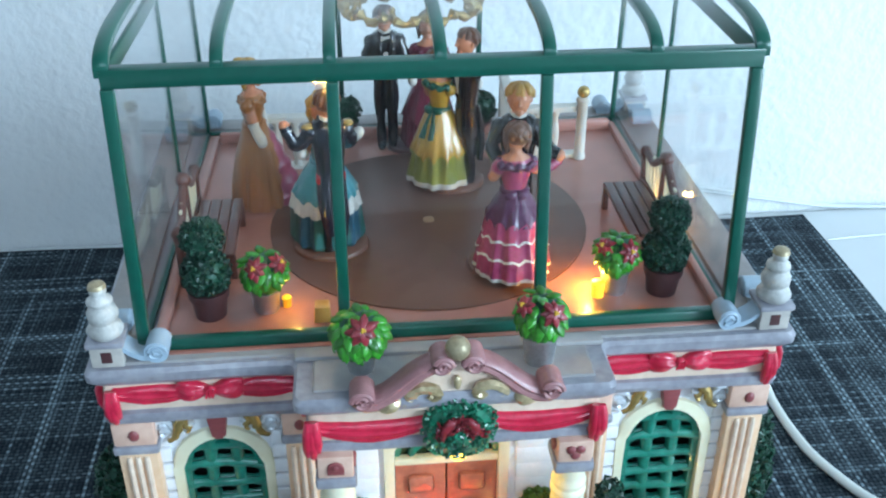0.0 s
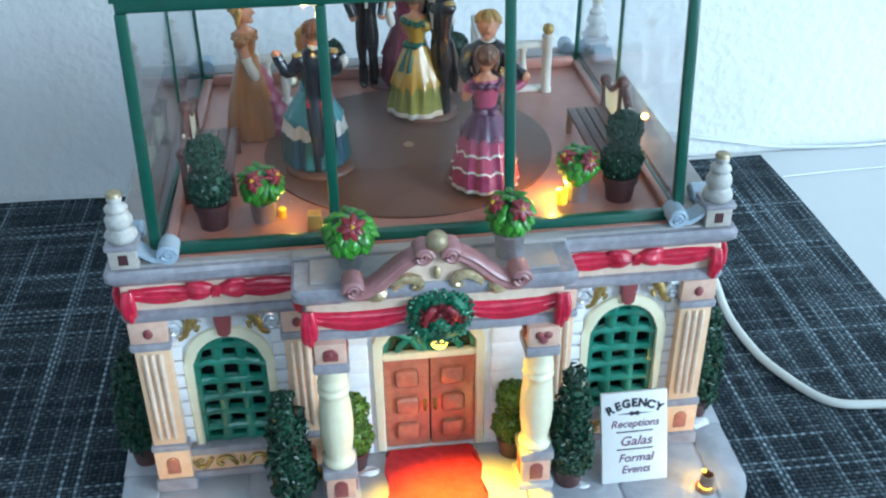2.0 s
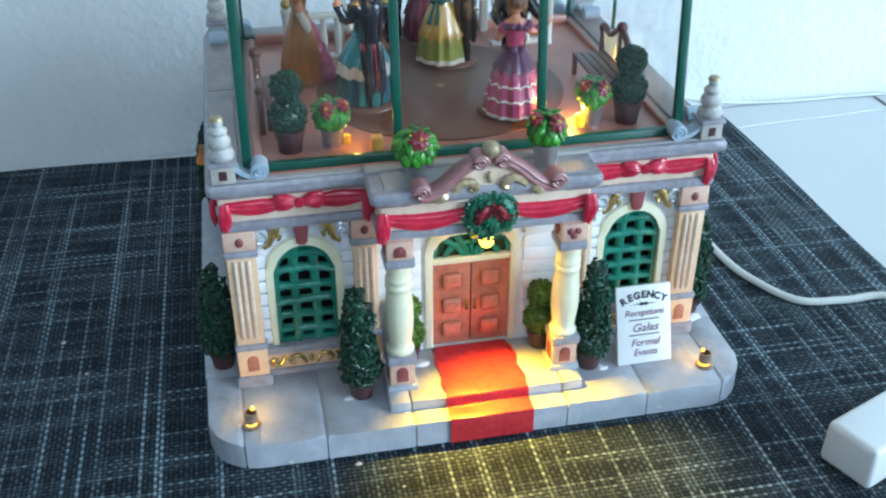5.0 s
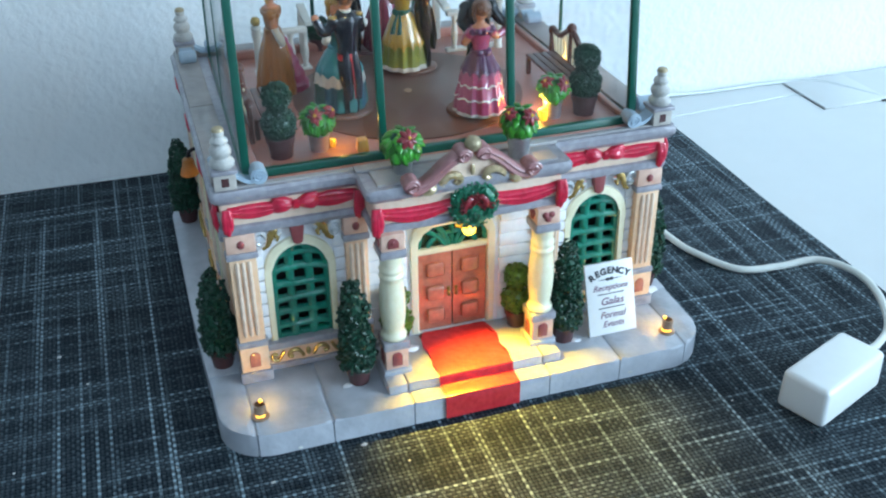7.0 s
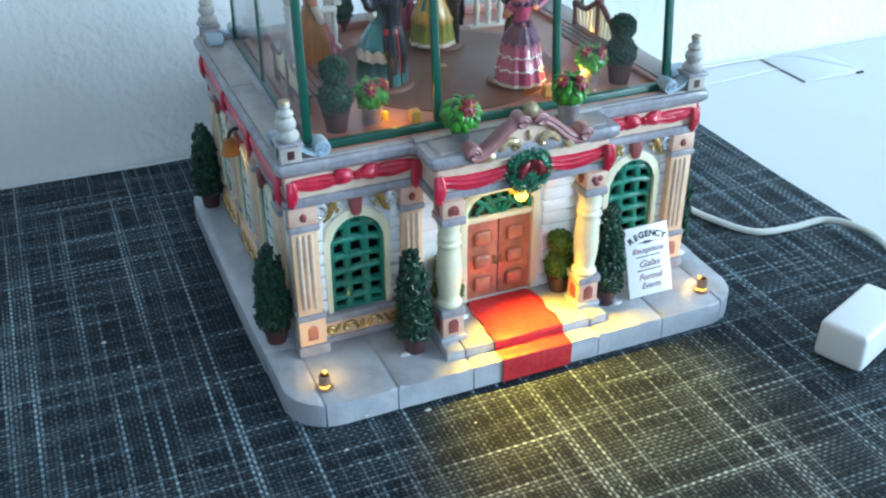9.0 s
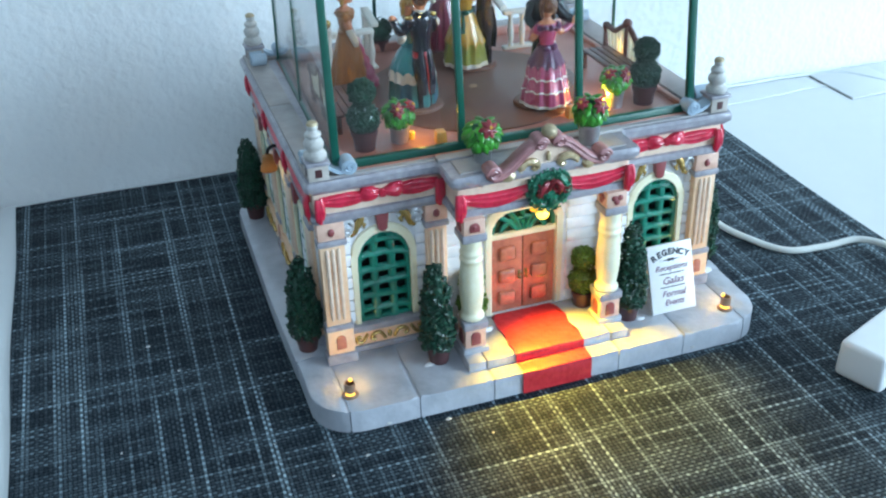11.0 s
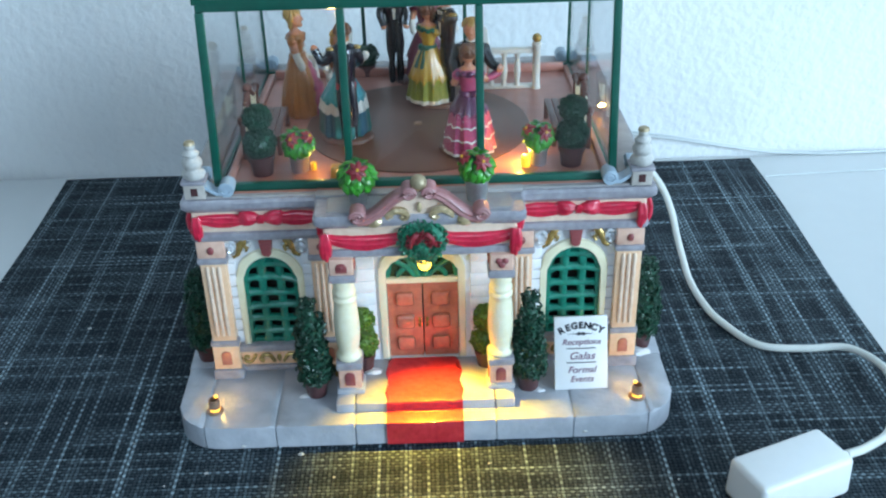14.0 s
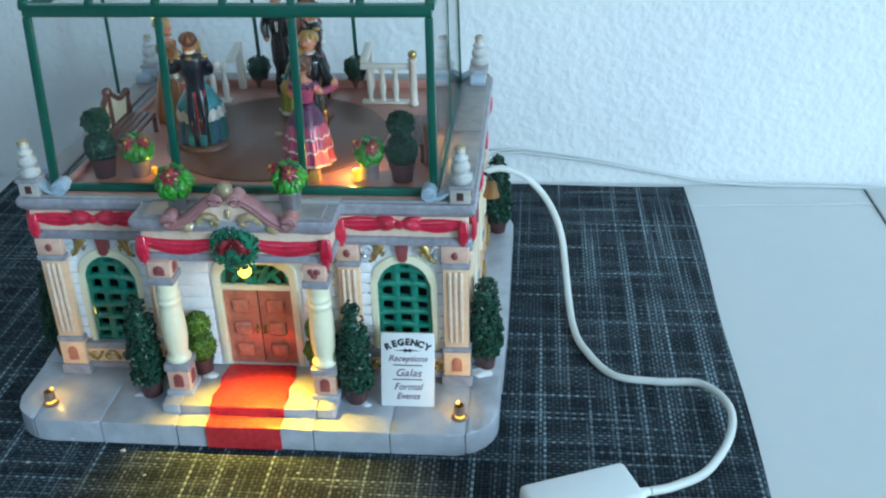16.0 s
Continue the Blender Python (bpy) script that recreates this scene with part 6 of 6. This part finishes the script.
TAN = material("caramel_dress_paint", (0.34, 0.13, 0.035), 0.35, vary=0.2, bump=0.25, bump_scale=700, scale=400, coat=0.65)
CRIMSON = material("crimson_trim_paint", (0.45, 0.02, 0.02), 0.35, vary=0.2, coat=0.3)


def skirt_shape(bm, rows, slots, seg=84):
    """A pleated skirt. rows: (radius, height, slot or stripe slots[, scallop depth])."""
    rings = []
    for row in rows:
        r, z = row[0], row[1]
        sc = row[3] if len(row) > 3 else 0.0
        ring = []
        for i in range(seg):
            a = 2 * math.pi * i / seg
            k = min(1.0, max(0.0, (30 - z) / 18))
            rr = r * (1 + 0.046 * k * math.cos(11 * a + 0.06 * z) + 0.030 * k * math.cos(17 * a + 1.3 - 0.04 * z) + 0.016 * k * math.cos(29 * a + z))
            ring.append(bm.verts.new((rr * math.cos(a), rr * math.sin(a), z + sc * abs(math.cos(7 * a)))))
        rings.append(ring)
    for k in range(len(rings) - 1):
        m = rows[k][2]
        for i in range(seg):
            j = (i + 1) % seg
            name = m[(i * 12 // seg) % len(m)] if isinstance(m, tuple) else m
            bm.faces.new((rings[k][i], rings[k][j], rings[k + 1][j], rings[k + 1][i])).material_index = slots[name]
    bm.faces.new(list(reversed(rings[0]))).material_index = 0
    bm.faces.new(rings[-1]).material_index = 0


def curls(bm, centre, radius, count, size, mi, turn=0.0):
    """Modelled hair: rolled locks lying side by side over the crown and down the back of the head."""
    for i in range(count):
        a = -math.pi * 0.95 + math.pi * 1.9 * i / (count - 1) + turn
        lock = [Vector(centre) + Vector((radius * math.sin(a) * math.sin(b), -radius * math.cos(a) * math.sin(b) * 0.98, radius * math.cos(b))) for b in (0.15, 0.7, 1.2, 1.65 if abs(a) < 1.9 else 1.25)]
        tube(bm, lock, [size * 0.7, size, size * 1.05, size * 0.6], 6, mi)


def head(bm, z, slots, hair, lady):
    """An oval head with nose, chin, ears and hair."""
    ball(bm, (0, 0.3, z), 4.3, slots["skin"], 3, (0.84, 0.95, 1.14))
    ball(bm, (0, 3.0, z - 3.4), 1.7, slots["skin"], 2, (1.0, 0.9, 0.8))
    tube(bm, [(0, 4.0, z + 1.2), (0, 5.0, z - 0.6), (0, 4.1, z - 1.0)], [0.5, 0.85, 0.6], 6, slots["skin"])
    for u in (-1, 1):
        ball(bm, (u * 3.7, 0.2, z - 0.2), 1.0, slots["skin"], 1, (0.5, 0.8, 1.2))
    ball(bm, (0, -1.1, z + 1.3), 4.25, slots[hair], 3, (0.93, 0.9, 0.95))
    curls(bm, (0, -0.7, z + 0.7), 4.35, 11 if lady else 9, 1.05, slots[hair])
    if lady:
        for u, w, q in ((-1.4, 2.6, 1.9), (1.4, 2.6, 1.9), (0, 3.8, 2.2), (0, 1.2, 2.0)):
            ball(bm, (u, -3.4, z + w), q, slots[hair], 2)
        for u in (-1, 1):
            tube(bm, [(u * 3.4, 0.6, z + 1.5), (u * 3.9, -0.4, z - 1.0), (u * 3.4, -1.2, z - 4.0), (u * 3.7, -1.0, z - 5.6)], [1.2, 1.3, 1.0, 0.5], 6, slots[hair])


def doll_lady(bm, x, y, ang, k, bodice, hair, skirt, arms, slots, trim, glove="white", frill=1.0):
    """A lady: pleated skirt, bodice, arms, head and hair. skirt: rows of (radius, height, slot)."""
    b2 = bmesh.new()
    skirt_shape(b2, skirt, slots)
    lathe(b2, [(4.2, 32, slots[bodice]), (4.0, 35, slots[bodice]), (5.0, 40, slots[bodice]), (5.7, 43, slots[bodice]), (4.8, 45.5, slots["skin"]), (2.5, 47, slots["skin"]), (1.9, 48.4, slots["skin"]), (2.0, 50, slots["skin"])], seg=24, squash=0.8, wave=(8, 0.03, 43.5))
    for u in (-1, 1):
        ball(b2, (u * 5.4, 0, 42.4), 2.9, slots[bodice], 2, (1.05, 0.95, 0.95))
        ball(b2, (u * 2.1, 3.2, 42.0), 2.1, slots[bodice], 2, (1, 0.8, 0.9))
    ring = [(6.2 * math.cos(a), 4.8 * math.sin(a), 43.6 + 0.6 * math.cos(9 * a)) for a in np.linspace(0, 2 * math.pi, 49)]
    tube(b2, ring, [(1.15 + 0.45 * math.cos(i * 1.57)) * frill for i in range(49)], 6, slots[trim])
    tube(b2, [(4.4 * math.cos(a), 3.6 * math.sin(a), 33.6) for a in np.linspace(0, 2 * math.pi, 25)], 0.9, 6, slots[trim])
    # bow behind the waist, with two hanging ends
    for u in (-1, 1) if frill > 0.9 else ():
        ball(b2, (u * 2.0, -4.6, 33.4), 1.8, slots[trim], 2, (1.3, 0.7, 0.9))
        tube(b2, [(u * 0.6, -4.8, 32.6), (u * 1.6, -7.2, 27.5), (u * 2.2, -9.4, 22.5)], [0.7, 1.2, 1.4], 6, slots[trim], 0.5, (0, 1, 0))
    for pts in arms:
        arm = smooth_line(pts, 4)
        half = len(arm) // 2
        tube(b2, arm[:half + 1], [2.1 - 0.04 * i for i in range(half + 1)], 8, slots["skin"])
        tube(b2, arm[half:], [2.1 - 0.03 * i for i in range(len(arm) - half)], 8, slots[glove])
        ball(b2, pts[-1], 1.9, slots[glove], 2, (1, 1, 1.2))
    head(b2, 53.2, slots, hair, True)
    b2.transform(Matrix.Translation((x, y, 0)) @ Matrix.Rotation(radians(ang), 4, "Z") @ Matrix.Scale(k, 4))
    join(bm, b2)


def doll_man(bm, x, y, ang, k, coat, hair, arms, slots, bow=""):
    """A man in a tail coat: legs and shoes, coat, shirt front, arms with cuffs, head and hair."""
    b2 = bmesh.new()
    for u in (-1, 1):
        tube(b2, [(u * 2.4, -0.4, 1.2), (u * 2.5, 0, 9), (u * 2.6, 0.3, 20), (u * 2.3, 0, 33)], [2.1, 2.4, 2.8, 3.2], 10, slots["trousers"])
        ball(b2, (u * 2.6, 1.4, 1.4), 2.2, slots["trousers"], 2, (0.85, 1.6, 0.75))
    lathe(b2, [(5.5, 22, slots[coat]), (5.7, 26, slots[coat]), (5.0, 33, slots[coat]), (4.8, 37, slots[coat]), (5.9, 44, slots[coat]), (6.9, 50, slots[coat]), (5.6, 53, slots[coat]), (2.6, 54.6, slots["skin"]), (2.3, 56, slots["skin"])], seg=24, squash=0.74)
    # coat tails behind, split up the middle, and a seam down the back
    for u in (-1, 1):
        tube(b2, [(u * 2.0, -3.2, 34), (u * 2.5, -4.6, 26), (u * 2.6, -5.2, 18), (u * 2.3, -5.4, 10.5)], [2.0, 2.5, 2.6, 1.7], 8, slots[coat], 0.55, (0, 1, 0))
    tube(b2, [(0, -4.6, 50), (0, -3.9, 42), (0, -3.6, 35)], 0.4, 5, slots[coat])
    prism(b2, [(-2.0, 53), (2.0, 53), (1.0, 40), (-1.0, 40)], 3.0, 4.5, slots["white"], 0.3)
    lathe(b2, [(2.9, 53.4, slots["white"]), (2.8, 55.2, slots["white"]), (2.5, 55.3, slots["white"])], seg=14)
    for u in (-1, 1):
        tube(b2, [(u * 2.6, 3.0, 54), (u * 2.7, 4.4, 50), (u * 1.5, 4.3, 43), (u * 0.9, 4.0, 38)], [0.6, 1.1, 0.9, 0.4], 6, slots[coat])
        ball(b2, (u * 6.2, 0, 49.8), 3.1, slots[coat], 2)
        if "gold" in slots:
            ball(b2, (u * 6.6, 0, 51.9), 2.6, slots["gold"], 2, (1, 1, 0.4))
        if bow:
            ball(b2, (u * 1.2, 4.6, 53.2), 1.2, slots[bow], 2, (1.2, 0.6, 0.8))
    if "crimson" in slots and not bow:
        lathe(b2, [(5.4, 30.4, slots["crimson"]), (5.3, 33.2, slots["crimson"]), (4.8, 33.4, slots["crimson"])], seg=20, squash=0.78)
        tube(b2, [(0, -4.4, 31), (0.4, -6.2, 22), (0.2, -6.6, 11)], 0.28, 5, slots["crimson"])
    for pts in arms:
        n = 4 * (len(pts) - 1) + 1
        line = smooth_line(pts, 4)
        tube(b2, line, [2.7 - 0.06 * i for i in range(n)], 8, slots[coat])
        ball(b2, line[-2], 2.15, slots["white"], 2)
        ball(b2, pts[-1], 2.0, slots["skin"], 2, (1, 1, 1.1))
    head(b2, 59.6, slots, hair, False)
    b2.transform(Matrix.Translation((x, y, 0)) @ Matrix.Rotation(radians(ang), 4, "Z") @ Matrix.Scale(k, 4))
    join(bm, b2)


def figurine(name, at, label, mats, build, base=(0, 0, 12.5), rz=0, group="dancing couples"):
    bm = bmesh.new()
    slots = {k: i for i, k in enumerate(mats)}
    lathe(bm, [(base[2], 0, slots["base"]), (base[2], 1.4, slots["base"]), (base[2] - 0.8, 2.0, slots["base"]), (0.5, 2.0, slots["base"])], (base[0], base[1], 0), 28, squash=0.85)
    build(bm, slots)
    roughen(bm, 0.4, 2.8)
    roughen(bm, 0.24, 1.1)
    ob = part(name, bm, list(mats.values()), None, smooth=80)
    ob.matrix_basis = at_mm(at[0], at[1], at[2], rz)
    return tagged(ob, label, "figurine", group)


HOLD_L = [(4.8, 0.5, 42.5), (7.5, 3, 38), (8.5, 8, 41)]
UP_L = [(-4.8, 0.5, 42.5), (-8.5, 3, 41), (-12.5, 6, 45.5)]
HOLD_M = [(5.6, 0.5, 50), (8.6, 2.5, 44), (6.0, 7.0, 41)]
UP_M2 = [(5.6, 0.5, 50), (9.5, 3.0, 46), (12.5, 5.0, 48)]
TZ = 122.1   # top of the turntable

# rose dress with lace flounces, partner in black
figurine("dancing_couple", (24, 93, TZ), "glossy dancing couple, rose flounced dress and black coat, on turntable",
         {"base": TURNBROWN, "skin": SKIN, "white": LACE, "rose": ROSE, "plum": PLUM, "crimson": CRIMSON, "black": BLACK, "trousers": BLACK, "blonde": BLONDE, "brown": BROWNHAIR},
         lambda bm, sl: (doll_lady(bm, 3.0, -5.0, 8, 1.0, "rose", "brown",
                                   [(12.4, 2.0, "white"), (13.2, 2.6, "white"), (13.0, 3.8, "rose"), (11.9, 9.9, "white", 1.1), (12.5, 9.7, "white", 1.1), (12.1, 10.5, "rose", 1.1), (10.6, 16.6, "white", 1.1), (11.2, 16.4, "white", 1.1), (10.8, 17.2, "rose", 1.1), (9.6, 22.3, "white", 2.6), (10.0, 22.0, "plum", 2.8), (9.0, 25.2, "plum", 0.4), (6.8, 29.8, "plum"), (4.4, 33.2, "plum"), (4.2, 34, "plum")],
                                   [[(4.8, 0.5, 42.5), (9.5, 1.5, 39.5), (15.5, 3.5, 42.0)], [(-4.8, 0.5, 42.5), (-7, 3, 37), (-4, 7, 41)]], sl, "plum", "rose"),
                         doll_man(bm, 4.2, 4.8, 176, 1.05, "black", "blonde", [HOLD_M, [(-5.6, 0.5, 50), (-10.0, 3.5, 44), (-13.5, 5.0, 42.5)]], sl, "crimson")), base=(1, 0, 14), rz=-6)
# blue and green dress, partner in a navy uniform
figurine("dancing_couple", (-38, 112, TZ), "glossy dancing couple, teal and green dress and navy uniform",
         {"base": TURNBROWN, "skin": SKIN, "white": LACE, "teal": TEAL, "jade": JADE, "violet": VIOLET, "gold": GOLD, "navy": NAVY, "trousers": BLACK, "crimson": CRIMSON, "blonde": BLONDE, "brown": BROWNHAIR},
         lambda bm, sl: (doll_lady(bm, -1.0, 4.8, 190, 1.0, "teal", "blonde",
                                   [(12.6, 2.0, ("jade", "violet", "jade")), (13.3, 4.0, ("jade", "violet", "jade")), (12.5, 15.0, "white", 0.8), (13.0, 15.2, "white", 0.8), (11.9, 20.0, "white", 0.5), (12.2, 20.0, "teal", 2.0), (10.6, 24.6, "teal"), (7.4, 30.0, "teal"), (4.4, 33.5, "teal"), (4.2, 34, "teal")],
                                   [HOLD_L, UP_L], sl, "teal"),
                         doll_man(bm, 1.5, -5.6, 10, 1.0, "navy", "brown", [[(-5.6, 0.5, 50), (-11.0, 1.5, 44.5), (-14.5, 3.0, 51.5)], HOLD_M], sl)), base=(0, 0, 14), rz=0)
# olive and mustard dress, partner in black
figurine("dancing_couple", (12, 160, TZ), "glossy dancing couple, olive and mustard dress and black coat",
         {"base": TURNBROWN, "skin": SKIN, "white": LACE, "olive": OLIVE, "mustard": MUSTARD, "black": BLACK, "trousers": BLACK, "gold": GOLD, "green": FRAMEGREEN, "blonde": BLONDE, "brown": BROWNHAIR},
         lambda bm, sl: (doll_lady(bm, -4.6, 1.0, 320, 1.0, "mustard", "brown",
                                   [(12.4, 2.0, "white"), (13.2, 2.4, "white"), (12.9, 4.6, "olive"), (11.2, 14.5, "olive"), (12.0, 13.5, "mustard", 3.2), (10.4, 20.0, "mustard"), (6.8, 29.0, "mustard"), (4.4, 33.5, "mustard"), (4.2, 34, "mustard")],
                                   [[(4.8, 0.5, 42.5), (9, 4, 41), (14, 7, 44)], [(-4.8, 0.5, 42.5), (-7, 3, 37), (-3, 8, 41)]], sl, "green"),
                         doll_man(bm, 6.0, -2.2, 118, 1.03, "black", "brown", [HOLD_M, UP_M2], sl)), base=(0, 0, 14), rz=0)
# pair standing at the back of the deck
figurine("standing_couple", (-3, 198, DZ), "glossy standing couple, dark suit and maroon dress, on the deck",
         {"base": POT, "skin": SKIN, "white": LACE, "maroon": MAROON, "black": BLACK, "trousers": BLACK, "brown": BROWNHAIR},
         lambda bm, sl: (doll_lady(bm, 9.0, 0, 176, 1.05, "maroon", "brown",
                                   [(10.8, 2.0, "maroon"), (11.4, 3.4, "maroon"), (10.0, 14.0, "maroon", 1.2), (10.8, 13.6, "maroon", 1.2), (8.6, 22.0, "maroon"), (6.4, 28.0, "maroon"), (4.4, 33.5, "maroon"), (4.2, 34, "maroon")],
                                   [[(4.8, 0.5, 42.5), (7.5, 2, 37), (6.5, 4, 31)], [(-4.8, 0.5, 42.5), (-7.5, 2, 37), (-6.5, 4, 31)]], sl, "maroon"),
                         doll_man(bm, -9.5, 0, 182, 1.0, "black", "brown", [[(5.6, 0.5, 50), (8.2, 1.5, 43), (6.5, 4, 36)], [(-5.6, 0.5, 50), (-8.2, 1.5, 43), (-7, 4, 36)]], sl)), base=(0, 0, 10), group="standing figures")
# lady in a caramel gown with a rose train
figurine("standing_lady", (-66, 151, DZ), "glossy lady in a caramel gown with a rose train",
         {"base": POT, "skin": SKIN, "white": LACE, "tan": TAN, "wine": WINE, "blonde": BLONDE},
         lambda bm, sl: (doll_lady(bm, 0, 0, 255, 1.04, "tan", "blonde",
                                   [(10.4, 0.6, "tan"), (10.6, 3.0, "tan"), (9.6, 12.0, "tan"), (7.8, 22.0, "tan"), (5.6, 29.0, "tan"), (4.2, 33.5, "tan"), (4.0, 34, "tan")],
                                   [[(4.8, 0.5, 42.5), (6.2, 2, 36), (6.8, 5, 29)], [(-4.8, 0.5, 42.5), (-7, 0, 36), (-7.5, 1, 28)]], sl, "tan", "white", 0.5),
                         tube(bm, smooth_line([(2.6, 1, 32), (4.4, 1.5, 24), (6.4, 2, 15), (8.6, 2, 6), (9.6, 2, 0.8)], 4), [2.4, 3.2, 4.4, 4.0, 4.9, 5.6, 5.0, 6.0, 6.8, 6.0, 7.0, 7.6, 6.8, 7.8, 8.4, 8.0, 8.2], 18, sl["wine"])), base=(2, 0, 9), group="standing figures")
